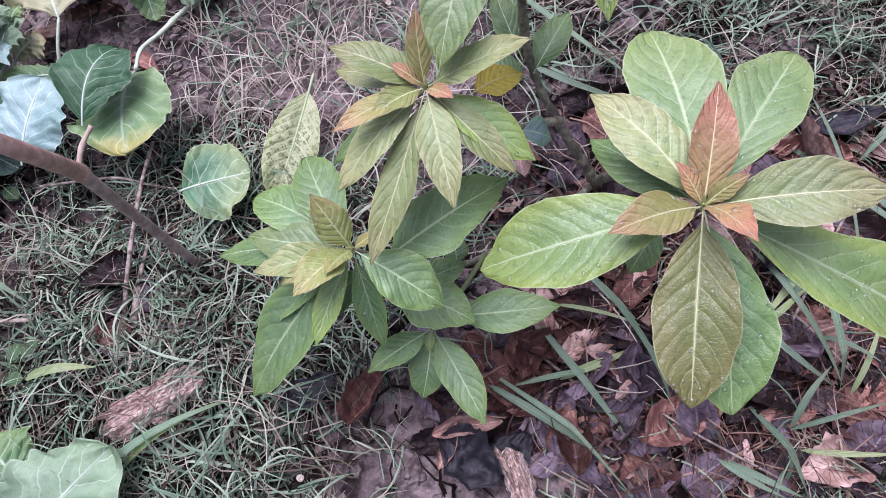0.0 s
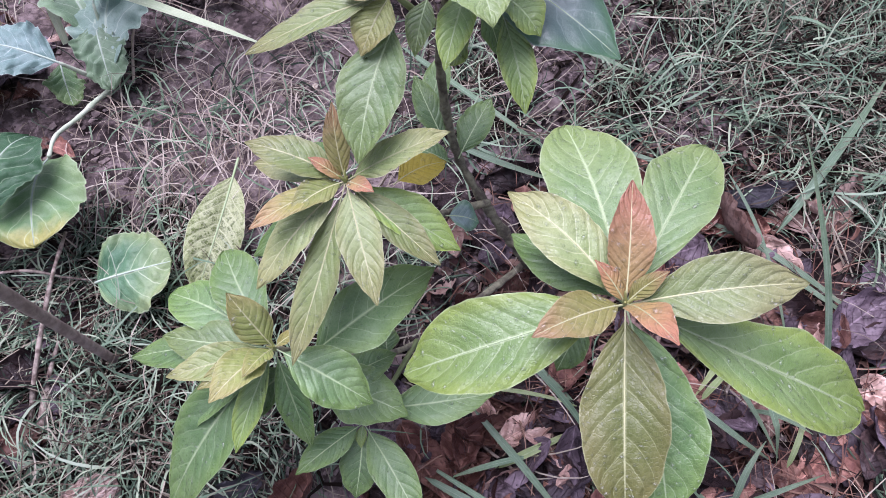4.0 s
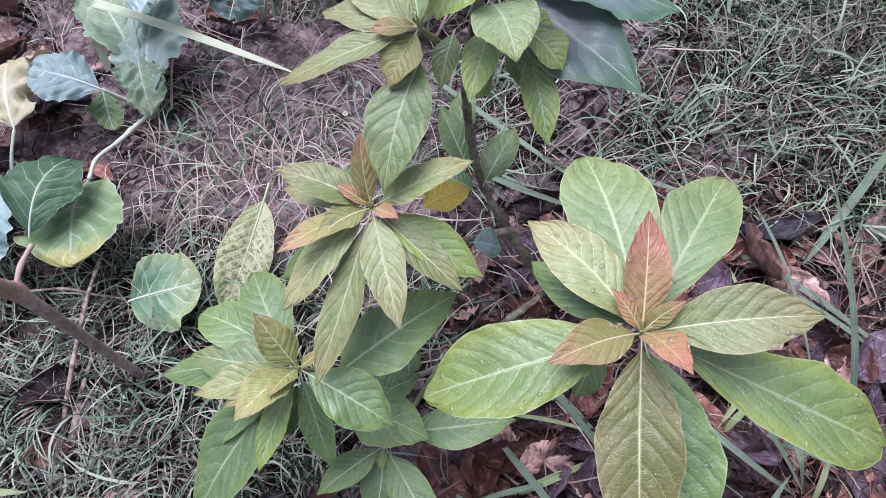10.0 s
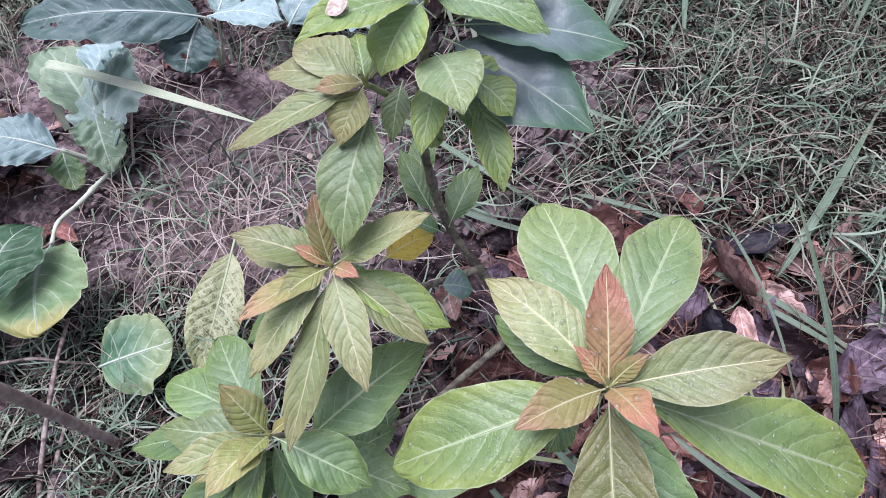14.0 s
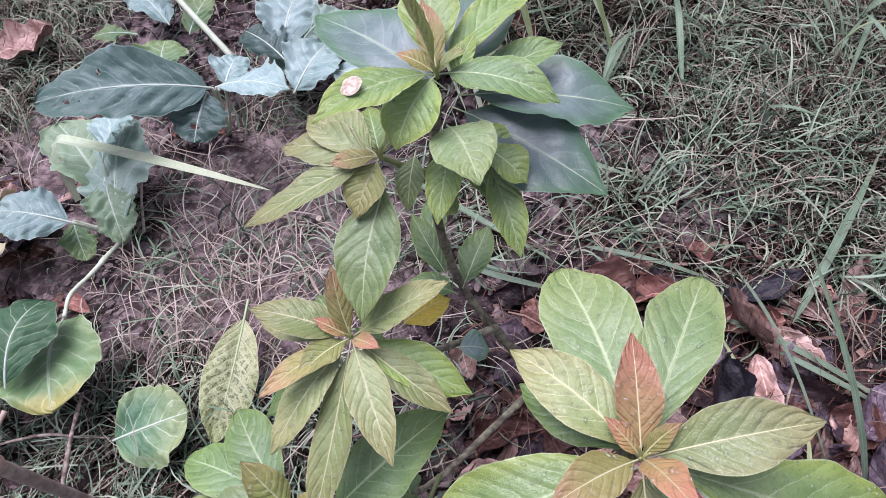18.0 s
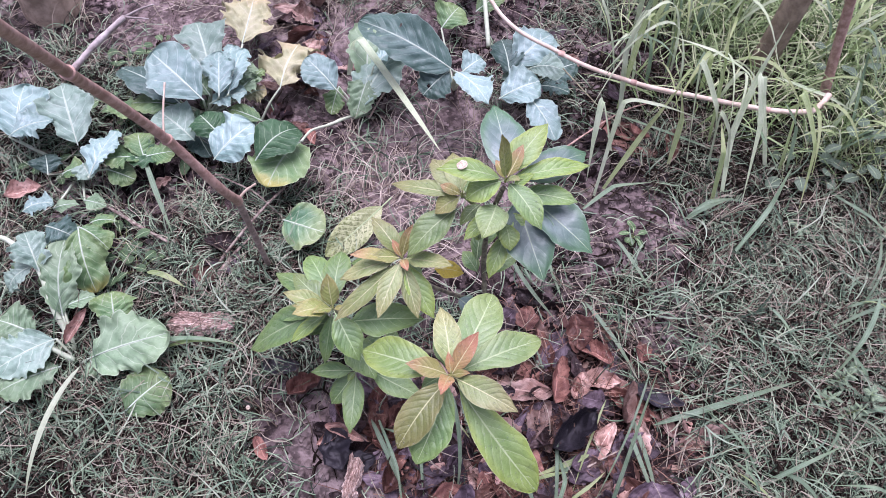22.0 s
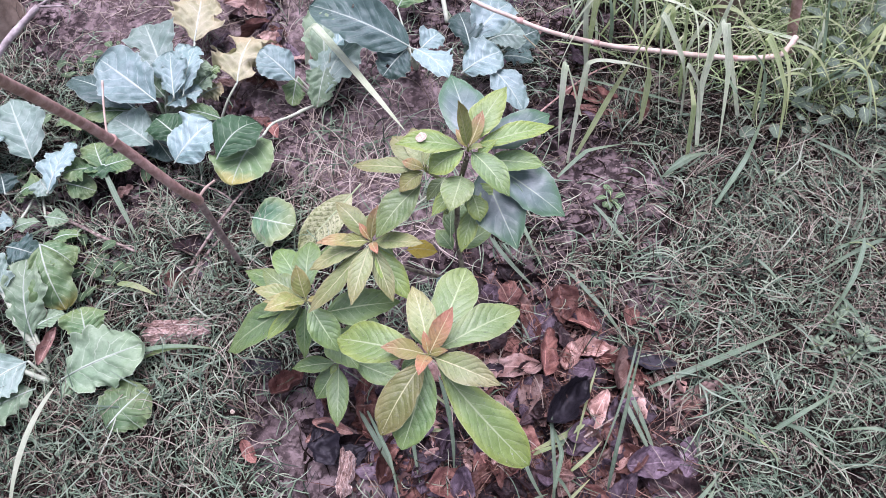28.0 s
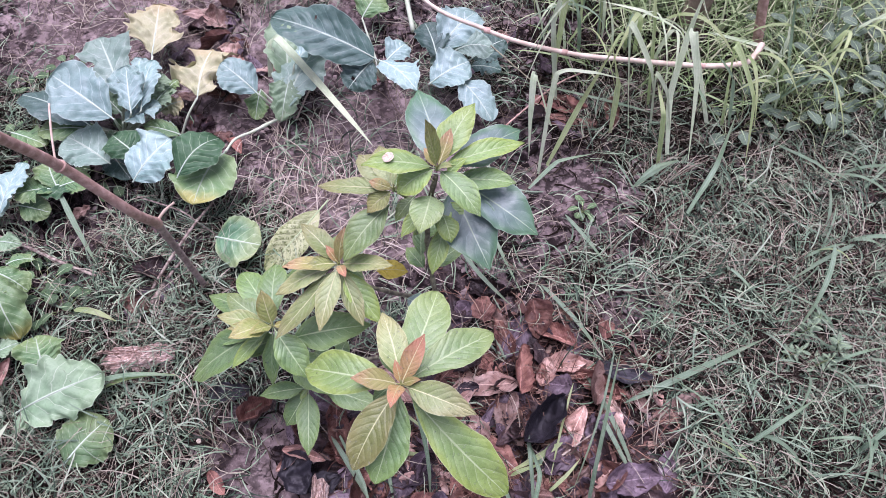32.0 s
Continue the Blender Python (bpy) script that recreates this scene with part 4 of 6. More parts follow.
def blade_part(root, width, kind, points, taper=3.5):
    """A keeled ribbon along a smooth line, as a part of a thing."""
    raw = [Vector(q) for q in points]
    line = raw[:1]
    for a, b, c in zip(raw, raw[1:], raw[2:]):
        line += [b.lerp(a, 0.16), b.lerp(c, 0.16)]
    pts = curve_points(line + raw[-1:], 7)
    rows, uv, n = [], [], len(pts) - 1
    run = Vector(points[-1]) - Vector(points[0])
    last = Vector((-run.y, run.x, 0.0)) + Vector((0.03 if run.y < 0 else -0.03, 0, 0))
    last = last.normalized()
    for k, p in enumerate(pts):
        d = (pts[min(k + 1, n)] - pts[max(k - 1, 0)]).normalized()
        level = Vector((-d.y, d.x, 0.0))
        level = level if level.dot(last) > 0 else -level
        side = last * 0.7 + level * 0.5
        side = (side - d * side.dot(d)).normalized()
        last = side
        t = k / n
        side = Matrix.Rotation(0.25 * math.sin(2.2 * t + 9 * points[0][0]), 3, d) @ side
        up = side.cross(d)
        up = up if up.z > 0 else -up
        h = 0.5 * width * min(1.0, 0.55 + 2 * t) * max(0.05, 1 - t ** taper)
        rows.append([p + side * h * q + up * (0.30 * h * q * q) for q in (-1, -0.5, 0, 0.5, 1)])
        uv += [(t, 0.0), (t, 0.25), (t, 0.5), (t, 0.75), (t, 1.0)]
    ob = part("blade", grid_mesh("blade", rows, uv=uv), LEAF[kind], root)
    ob.location = -Vector(root.location)


def lying_blade(base, tip, width, kind, bow):
    """One broad grass blade, bent over."""
    b = Vector(base)
    root = thing("lying_grass", b, "long flat grass blade lying over the litter and soil", "grass", "loose grass blades")
    rows, uv = leaf_rows(b, Vector(tip), width, bow, 0.35, random.Random(b.x).uniform(-25, 25), "strap", int(b.x * 1e4), 0.0, 0, 0.02, 0.0, 1, 18, 2)
    part("blade", grid_mesh("blade", rows, uv=uv), LEAF[kind], root)


cabbage1 = thing("cabbage_plant", (-0.728, 1.104, ground_height(-0.728, 1.104)), "leafy blue-green cabbage plant with frilled and yellowing leaves", "cabbage", "cabbage plants")
cabbage_leaf(cabbage1, (-0.612, 1.036, 0.170), (-0.835, 1.086, 0.200), 0.125, "cabbage", 0.014, .12, "round", .08)
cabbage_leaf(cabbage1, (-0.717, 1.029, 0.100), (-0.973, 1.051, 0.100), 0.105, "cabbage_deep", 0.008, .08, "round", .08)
cabbage_leaf(cabbage1, (-0.691, 1.151, 0.130), (-0.883, 1.309, 0.120), 0.110, "cabbage_grey", 0.010, .1, "round", .3)
cabbage_leaf(cabbage1, (-0.591, 1.077, 0.160), (-0.685, 1.202, 0.180), 0.075, "cabbage", 0.008, .2, "round", .35)
cabbage_leaf(cabbage1, (-0.580, 1.102, 0.150), (-0.645, 1.266, 0.160), 0.065, "cabbage", 0.008, .25, "round", .35)
cabbage_leaf(cabbage1, (-0.591, 0.941, 0.100), (-0.738, 0.965, 0.120), 0.100, "cabbage_grey", 0.008, .1, "round", .1)
cabbage_leaf(cabbage1, (-0.521, 0.982, 0.120), (-0.618, 1.009, 0.130), 0.085, "cabbage_dark", 0.006, .15, "round", .1)
cabbage_leaf(cabbage1, (-0.493, 0.909, 0.110), (-0.436, 1.038, 0.170), 0.115, "cabbage", 0.010, .1, "round", .08)
cabbage_leaf(cabbage1, (-0.468, 1.098, 0.100), (-0.578, 1.080, 0.110), 0.055, "cabbage_green", 0.005, .15, "ovate", .1)
cabbage_leaf(cabbage1, (-0.627, 1.063, 0.120), (-0.556, 1.150, 0.130), 0.070, "cabbage", 0.005, .2, "round", .3)
cabbage_leaf(cabbage1, (-0.507, 1.236, 0.090), (-0.559, 1.407, 0.100), 0.125, "cabbage_yellow", 0.012, .1, "round", .5)
cabbage_leaf(cabbage1, (-0.731, 1.332, 0.080), (-0.817, 1.516, 0.100), 0.120, "cabbage_yellow", 0.012, .1, "round", .38)
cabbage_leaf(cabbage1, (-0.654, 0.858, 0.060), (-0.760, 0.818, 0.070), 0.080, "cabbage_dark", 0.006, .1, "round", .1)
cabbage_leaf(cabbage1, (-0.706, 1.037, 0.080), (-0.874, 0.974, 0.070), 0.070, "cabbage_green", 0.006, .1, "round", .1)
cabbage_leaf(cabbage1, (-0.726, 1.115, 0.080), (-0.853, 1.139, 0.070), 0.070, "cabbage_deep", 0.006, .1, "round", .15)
cabbage_leaf(cabbage1, (-0.698, 1.159, 0.100), (-0.800, 1.254, 0.100), 0.070, "cabbage", 0.006, .2, "round", .35)
cabbage_leaf(cabbage1, (-0.582, 1.107, 0.110), (-0.586, 1.231, 0.110), 0.060, "cabbage_pale", 0.006, .2, "round", .4)
cabbage_leaf(cabbage1, (-0.558, 1.061, 0.070), (-0.498, 1.118, 0.080), 0.080, "cabbage_grey", 0.006, .1, "round", .2)
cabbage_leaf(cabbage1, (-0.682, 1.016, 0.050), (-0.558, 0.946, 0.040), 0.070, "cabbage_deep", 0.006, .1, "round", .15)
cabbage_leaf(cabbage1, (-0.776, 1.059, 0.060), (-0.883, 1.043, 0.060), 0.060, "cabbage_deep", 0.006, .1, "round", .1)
cabbage_leaf(cabbage1, (-0.672, 1.177, 0.120), (-0.699, 1.273, 0.140), 0.050, "cabbage", 0.006, .25, "round", .45)
cabbage_leaf(cabbage1, (-0.605, 1.171, 0.060), (-0.556, 1.224, 0.070), 0.060, "cabbage_yellow", 0.006, .1, "round", .4)
cabbage_leaf(cabbage1, (-0.639, 1.083, 0.130), (-0.721, 1.120, 0.150), 0.060, "cabbage_pale", 0.006, .2, "round", .4)
cabbage_leaf(cabbage1, (-0.607, 1.114, 0.140), (-0.654, 1.183, 0.170), 0.050, "cabbage", 0.006, .25, "round", .5)
cabbage_leaf(cabbage1, (-0.607, 1.159, 0.120), (-0.607, 1.245, 0.140), 0.050, "cabbage_pale", 0.006, .25, "round", .5)
cabbage_leaf(cabbage1, (-0.594, 1.184, 0.090), (-0.580, 1.261, 0.110), 0.050, "cabbage_green", 0.006, .2, "round", .4)
cabbage_leaf(cabbage1, (-0.594, 1.050, 0.100), (-0.500, 1.002, 0.110), 0.060, "cabbage", 0.006, .2, "round", .2)
cabbage_leaf(cabbage1, (-0.644, 1.027, 0.060), (-0.695, 1.003, 0.070), 0.055, "cabbage_pale", 0.006, .1, "round", .2)
cabbage_leaf(cabbage1, (-0.576, 1.070, 0.050), (-0.544, 1.121, 0.060), 0.050, "cabbage_green", 0.006, .1, "round", .2)
cabbage2 = thing("cabbage_plant", (-0.298, 1.348, ground_height(-0.298, 1.348)), "cabbage leaves turning yellow on a bent pale stalk", "cabbage", "cabbage plants")
cabbage_leaf(cabbage2, (-0.325, 1.090, 0.100), (-0.295, 0.900, 0.130), 0.130, "cabbage_turning", 0.016, .06, "round", .04)
cabbage_leaf(cabbage2, (-0.354, 0.938, 0.165), (-0.318, 1.088, 0.165), 0.092, "cabbage_dark", 0.026, .1, "round", .03)
cabbage_leaf(cabbage2, (-0.346, 1.308, 0.100), (-0.485, 1.350, 0.130), 0.085, "cabbage", 0.008, .1, "round", .12)
cabbage_leaf(cabbage2, (-0.306, 1.398, 0.060), (-0.422, 1.600, 0.100), 0.105, "cabbage_pale", 0.010, .12, "round", .12)
cabbage_leaf(cabbage2, (-0.272, 1.304, 0.055), (-0.261, 1.550, 0.110), 0.120, "cabbage_grey", 0.012, .15, "round", .12)
cabbage_leaf(cabbage2, (-0.290, 1.430, 0.120), (-0.230, 1.540, 0.150), 0.070, "cabbage", 0.010, .2, "round", .3)
cabbage_leaf(cabbage2, (-0.300, 1.419, 0.090), (-0.270, 1.284, 0.040), 0.070, "cabbage_pale", 0.012, .2, "round", .3)
cabbage_leaf(cabbage2, (-0.387, 1.368, 0.040), (-0.356, 1.273, 0.020), 0.050, "cabbage_green", 0.006, .1, "round", .25)
tube("thin_stalk", [(-0.250, 1.325, 0.01), (-0.238, 1.411, 0.06), (-0.199, 1.478, 0.10)], 0.003, 0.0022, REED, cabbage2, "thin pale stalk", 7, 0.2)
cabbage3 = thing("cabbage_plant", (-0.096, 1.599, ground_height(-0.096, 1.599)), "cabbage plant with one large dark leaf eaten into holes", "cabbage", "cabbage plants")
cabbage_leaf(cabbage3, (-0.017, 1.440, 0.235), (-0.314, 1.419, 0.300), 0.125, "cabbage_deep", 0.020, .12, "oblong", .05, 0.009, ((0.86, 0.33, 0.02), (0.80, 0.36, 0.014), (0.72, 0.33, 0.018), (0.60, 0.75, 0.012)))
cabbage_leaf(cabbage3, (-0.030, 1.440, 0.228), (-0.062, 1.344, 0.200), 0.085, "cabbage_deep", 0.006, .1, "round", .15, 0.005, ((0.72, 0.55, 0.05),))
cabbage_leaf(cabbage3, (-0.010, 1.440, 0.235), (0.140, 1.350, 0.270), 0.085, "cabbage", 0.008, .2, "ovate", .2)
cabbage_leaf(cabbage3, (0.000, 1.460, 0.220), (0.023, 1.537, 0.220), 0.060, "cabbage", 0.006, .2, "round", .1)
cabbage_leaf(cabbage3, (-0.224, 1.739, 0.060), (-0.212, 1.840, 0.080), 0.095, "cabbage_green", 0.008, .1, "round", .1)
cabbage_leaf(cabbage3, (-0.302, 1.930, 0.050), (-0.417, 1.946, 0.060), 0.055, "cabbage_green", 0.006, .1, "round", .1)
cabbage_leaf(cabbage3, (-0.158, 1.857, 0.070), (-0.108, 1.963, 0.090), 0.065, "cabbage_green", 0.006, .1, "round", .1)
cabbage_leaf(cabbage3, (-0.211, 1.912, 0.070), (-0.312, 2.068, 0.100), 0.085, "cabbage", 0.006, .1, "round", .15)
cabbage4 = thing("cabbage_plant", (0.068, 1.683, ground_height(0.068, 1.683)), "blue-green cabbage plant with crumpled waxy leaves", "cabbage", "cabbage plants")
cabbage_leaf(cabbage4, (0.094, 1.617, 0.150), (0.141, 1.779, 0.170), 0.105, "cabbage", 0.012, .2, "round", .15)
cabbage_leaf(cabbage4, (0.141, 1.626, 0.160), (0.244, 1.661, 0.170), 0.062, "cabbage_grey", 0.012, -.2, "round", .12)
cabbage_leaf(cabbage4, (0.097, 1.587, 0.150), (0.018, 1.683, 0.170), 0.075, "cabbage_deep", 0.006, .2, "round", .15)
cabbage_leaf(cabbage4, (0.150, 1.593, 0.100), (0.072, 1.657, 0.130), 0.085, "cabbage_grey", 0.008, .1, "round", .2)
cabbage_leaf(cabbage4, (0.111, 1.493, 0.140), (0.191, 1.597, 0.160), 0.095, "cabbage", 0.010, .15, "round", .1)
cabbage_leaf(cabbage4, (0.173, 1.552, 0.130), (0.315, 1.456, 0.110), 0.085, "cabbage", 0.012, .1, "round", .1)
cabbage_leaf(cabbage4, (0.173, 1.652, 0.080), (0.268, 1.674, 0.080), 0.055, "cabbage_deep", 0.006, .1, "round", .2)
cabbage_leaf(cabbage4, (0.160, 1.700, 0.060), (0.235, 1.800, 0.080), 0.080, "cabbage_deep", 0.006, .1, "round", .2)
cabbage5 = thing("cabbage_plant", (-0.899, 0.737, ground_height(-0.899, 0.737)), "silvery blue cabbage plant with ragged leaves", "cabbage", "cabbage plants")
cabbage_leaf(cabbage5, (-0.869, 0.761, 0.100), (-1.039, 0.890, 0.140), 0.110, "cabbage_grey", 0.012, .12, "round", .22)
cabbage_leaf(cabbage5, (-1.025, 0.690, 0.100), (-1.129, 0.837, 0.140), 0.135, "cabbage", 0.012, .1, "round", .2)
cabbage_leaf(cabbage5, (-1.042, 0.679, 0.120), (-0.958, 0.778, 0.140), 0.085, "cabbage", 0.010, .15, "round", .3)
cabbage_leaf(cabbage5, (-0.778, 0.699, 0.080), (-0.809, 0.858, 0.100), 0.070, "cabbage", 0.010, .2, "round", .35)
cabbage_leaf(cabbage5, (-0.697, 0.831, 0.070), (-0.785, 0.770, 0.080), 0.075, "cabbage_green", 0.006, .1, "round", .15)
cabbage_leaf(cabbage5, (-0.697, 0.831, 0.070), (-0.780, 0.895, 0.070), 0.070, "cabbage_green", 0.006, .1, "round", .1)
cabbage_leaf(cabbage5, (-0.702, 0.837, 0.070), (-0.640, 0.898, 0.070), 0.055, "cabbage_green", 0.006, .1, "round", .1)
cabbage_leaf(cabbage5, (-0.773, 0.753, 0.060), (-0.685, 0.770, 0.050), 0.055, "cabbage_green", 0.006, .1, "round", .1)
cabbage_leaf(cabbage5, (-0.953, 0.946, 0.060), (-0.830, 0.947, 0.060), 0.060, "cabbage_green", 0.006, .1, "round", .15)
cabbage_leaf(cabbage5, (-0.850, 0.735, 0.060), (-0.790, 0.705, 0.060), 0.060, "cabbage_grey", 0.006, .1, "round", .25)
cabbage_leaf(cabbage5, (-0.905, 0.655, 0.060), (-0.955, 0.700, 0.070), 0.065, "cabbage_deep", 0.006, .1, "round", .25)
cabbage_leaf(cabbage5, (-0.880, 0.680, 0.050), (-0.830, 0.725, 0.060), 0.055, "cabbage_green", 0.006, .1, "round", .2)
cabbage_leaf(cabbage5, (-0.835, 0.519, 0.100), (-0.783, 0.581, 0.100), 0.065, "cabbage", 0.008, .15, "round", .3)
cabbage_leaf(cabbage5, (-0.749, 0.517, 0.100), (-0.665, 0.535, 0.080), 0.060, "cabbage_deep", 0.008, .1, "round", .3)
cabbage_leaf(cabbage5, (-0.805, 0.577, 0.060), (-0.755, 0.624, 0.060), 0.045, "cabbage_pale", 0.006, .1, "ovate", .05)
cabbage_leaf(cabbage5, (-0.760, 0.644, 0.050), (-0.692, 0.661, 0.050), 0.045, "cabbage_pale", 0.006, .1, "ovate", .05)
cabbage_leaf(cabbage5, (-0.700, 0.600, 0.040), (-0.640, 0.640, 0.040), 0.045, "cabbage_green", 0.006, .1, "ovate", .05)
cabbage6 = thing("cabbage_plant", (-0.470, 0.282, ground_height(-0.470, 0.282)), "old cabbage plant with thick white stalks and torn leaves", "cabbage", "cabbage plants")
cabbage_leaf(cabbage6, (-0.646, 0.551, 0.130), (-0.525, 0.445, 0.050), 0.085, "cabbage_turning", 0.018, .2, "round", .12)
cabbage_leaf(cabbage6, (-0.652, 0.554, 0.120), (-0.565, 0.551, 0.080), 0.060, "cabbage_green", 0.010, .1, "round", .12)
cabbage_leaf(cabbage6, (-0.551, 0.352, 0.050), (-0.647, 0.505, 0.130), 0.085, "cabbage_pale", 0.014, .15, "round", .3)
cabbage_leaf(cabbage6, (-0.643, 0.407, 0.120), (-0.736, 0.465, 0.150), 0.070, "cabbage_grey", 0.010, .15, "round", .35)
cabbage_leaf(cabbage6, (-0.561, 0.369, 0.060), (-0.515, 0.435, 0.060), 0.032, "cabbage_pale", 0.006, .15, "round", .3)
cabbage_leaf(cabbage6, (-0.668, 0.412, 0.120), (-0.702, 0.335, 0.080), 0.060, "cabbage_grey", 0.010, .2, "round", .4)
cabbage_leaf(cabbage6, (-0.420, 0.298, 0.040), (-0.270, 0.446, 0.080), 0.118, "cabbage_pale", 0.016, .12, "round", .26)
cabbage_leaf(cabbage6, (-0.425, 0.300, 0.030), (-0.375, 0.290, 0.020), 0.050, "cabbage_pale", 0.004, .08, "round", .25)
cabbage_leaf(cabbage6, (-0.425, 0.400, 0.040), (-0.495, 0.465, 0.050), 0.080, "cabbage_green", 0.008, .1, "round", .1)
cabbage_leaf(cabbage6, (-0.521, 0.298, 0.050), (-0.575, 0.160, 0.070), 0.095, "cabbage_grey", 0.012, .1, "round", .2)
cabbage_leaf(cabbage6, (-0.467, 0.251, 0.035), (-0.540, 0.125, 0.050), 0.095, "cabbage_pale", 0.010, .1, "round", .4)
cabbage_leaf(cabbage6, (-0.570, 0.280, 0.050), (-0.664, 0.260, 0.080), 0.085, "cabbage_pale", 0.010, .1, "round", .2)
cabbage_leaf(cabbage6, (-0.254, 0.240, 0.028), (-0.218, 0.362, 0.040), 0.108, "cabbage_green", 0.008, .05, "round", .08)

bent = thing("lying_grass", (-0.506, 1.500, 0.04), "long pale flat grass blade bent over behind the plant", "grass", "loose grass blades")
blade_part(bent, 0.025, "blade_pale", ((-0.400, 1.440, 0.020), (-0.392, 1.478, 0.120), (-0.360, 1.470, 0.170), (-0.15, 1.340, 0.185), (0.075, 1.202, 0.190)), 14)
lying_blade((0.284, 1.326, 0.030), (0.555, 1.034, 0.012), 0.013, "blade", 0.010)
lying_blade((0.593, 1.076, 0.012), (0.796, 0.945, 0.012), 0.015, "blade", 0.008)
lying_blade((0.765, 0.890, 0.012), (0.955, 0.670, 0.020), 0.012, "blade", 0.012)
lying_blade((0.872, 0.852, 0.012), (1.145, 1.125, 0.040), 0.015, "blade", 0.020)
lying_blade((0.860, 0.590, 0.000), (0.800, 0.845, 0.300), 0.009, "blade", 0.040)
lying_blade((0.426, 0.691, 0.030), (0.512, 0.584, 0.015), 0.011, "blade", 0.010)
lying_blade((0.350, 0.609, 0.030), (0.471, 0.430, 0.012), 0.011, "blade", 0.014)
lying_blade((0.371, 0.526, 0.020), (0.496, 0.569, 0.020), 0.012, "blade_green", 0.012)
lying_blade((0.624, 0.625, 0.050), (0.757, 0.500, 0.012), 0.009, "blade", 0.040)
lying_blade((0.378, 0.631, 0.050), (0.508, 0.597, 0.020), 0.008, "blade_green", 0.010)
lying_blade((0.821, 0.804, 0.030), (0.947, 0.679, 0.012), 0.012, "blade", 0.010)
lying_blade((0.814, 0.959, 0.040), (0.817, 0.622, 0.020), 0.006, "blade", 0.030)
lying_blade((0.764, 0.704, 0.030), (0.671, 0.598, 0.020), 0.013, "blade_green", 0.012)
lying_blade((0.746, 0.843, 0.040), (0.764, 0.612, 0.020), 0.006, "blade_green", 0.020)
lying_blade((0.272, 0.521, 0.030), (0.428, 0.416, 0.012), 0.012, "blade", 0.010)
lying_blade((0.424, 0.643, 0.140), (0.532, 0.477, 0.010), 0.011, "blade", 0.020)
lying_blade((0.417, 0.535, 0.030), (0.304, 0.518, 0.020), 0.009, "blade", 0.012)
lying_blade((1.249, 1.419, 0.100), (1.217, 1.180, 0.020), 0.013, "blade", 0.040)
lying_blade((1.326, 1.490, 0.030), (1.177, 1.309, 0.020), 0.011, "blade", 0.030)
lying_blade((1.020, 1.297, 0.030), (1.102, 1.252, 0.020), 0.009, "blade", 0.010)
lying_blade((-0.417, 0.274, 0.050), (-0.311, -0.019, 0.030), 0.017, "blade_pale", 0.040)
lying_blade((-0.279, 0.417, 0.030), (-0.131, 0.514, 0.030), 0.012, "blade_green", 0.030)
lying_blade((-0.697, 0.831, 0.070), (-0.490, 0.690, 0.030), 0.015, "blade", 0.010)
lying_blade((-0.467, 0.561, 0.030), (-0.344, 0.573, 0.040), 0.017, "blade_green", 0.012)
lying_blade((-0.327, 0.401, 0.020), (-0.122, 0.508, 0.050), 0.017, "blade", 0.030)
lying_blade((0.590, 1.292, 0.030), (0.739, 1.193, 0.012), 0.010, "blade", 0.010)
lying_blade((0.734, 1.443, 0.030), (0.824, 1.553, 0.060), 0.010, "blade", 0.020)
lying_blade((0.368, 1.088, 0.020), (0.544, 0.991, 0.012), 0.011, "blade", 0.010)
lying_blade((0.589, 0.407, 0.012), (0.676, 0.356, 0.030), 0.010, "blade", 0.014)
lying_blade((0.677, 0.708, 0.030), (0.763, 0.502, 0.020), 0.009, "blade", 0.030)
lying_blade((0.729, 0.630, 0.020), (0.738, 0.691, 0.030), 0.010, "blade", 0.010)
lying_blade((0.766, 0.590, 0.020), (0.811, 0.684, 0.030), 0.009, "blade_green", 0.010)
blade_part(thing("lying_grass", (0.697, 0.674, 0.02), "long arching grass blade beside the leaf litter", "grass", "loose grass blades"), 0.010, "blade", ((0.697, 0.674, 0.02), (0.735, 0.600, 0.11), (0.745, 0.530, 0.09), (0.758, 0.493, 0.02)))
blade_part(thing("lying_grass", (0.634, 0.476, 0.02), "grass blade bent over dark litter", "grass", "loose grass blades"), 0.010, "blade", ((0.634, 0.476, 0.02), (0.667, 0.416, 0.05), (0.688, 0.356, 0.02)))
blade_part(thing("lying_grass", (0.289, 0.529, 0.02), "long grass blade lying over soil and litter", "grass", "loose grass blades"), 0.009, "blade", ((0.289, 0.529, 0.03), (0.386, 0.454, 0.045), (0.462, 0.361, 0.02)))
lying_blade((0.680, 0.443, 0.025), (0.804, 0.471, 0.050), 0.007, "blade", 0.012)
lying_blade((0.578, 0.408, 0.025), (0.656, 0.355, 0.030), 0.008, "blade", 0.010)
lying_blade((0.687, 0.415, 0.030), (0.800, 0.405, 0.045), 0.008, "blade_green", 0.012)
lying_blade((0.679, 0.592, 0.025), (0.735, 0.636, 0.050), 0.010, "blade_green", 0.010)
lying_blade((0.683, 0.446, 0.025), (0.738, 0.520, 0.060), 0.009, "blade", 0.012)
lying_blade((0.739, 0.568, 0.030), (0.792, 0.519, 0.080), 0.008, "blade", 0.012)
lying_blade((0.767, 0.487, 0.030), (0.808, 0.580, 0.080), 0.008, "blade_green", 0.014)
lying_blade((0.733, 1.739, 0.020), (0.326, 1.681, 0.050), 0.008, "blade", 0.010)

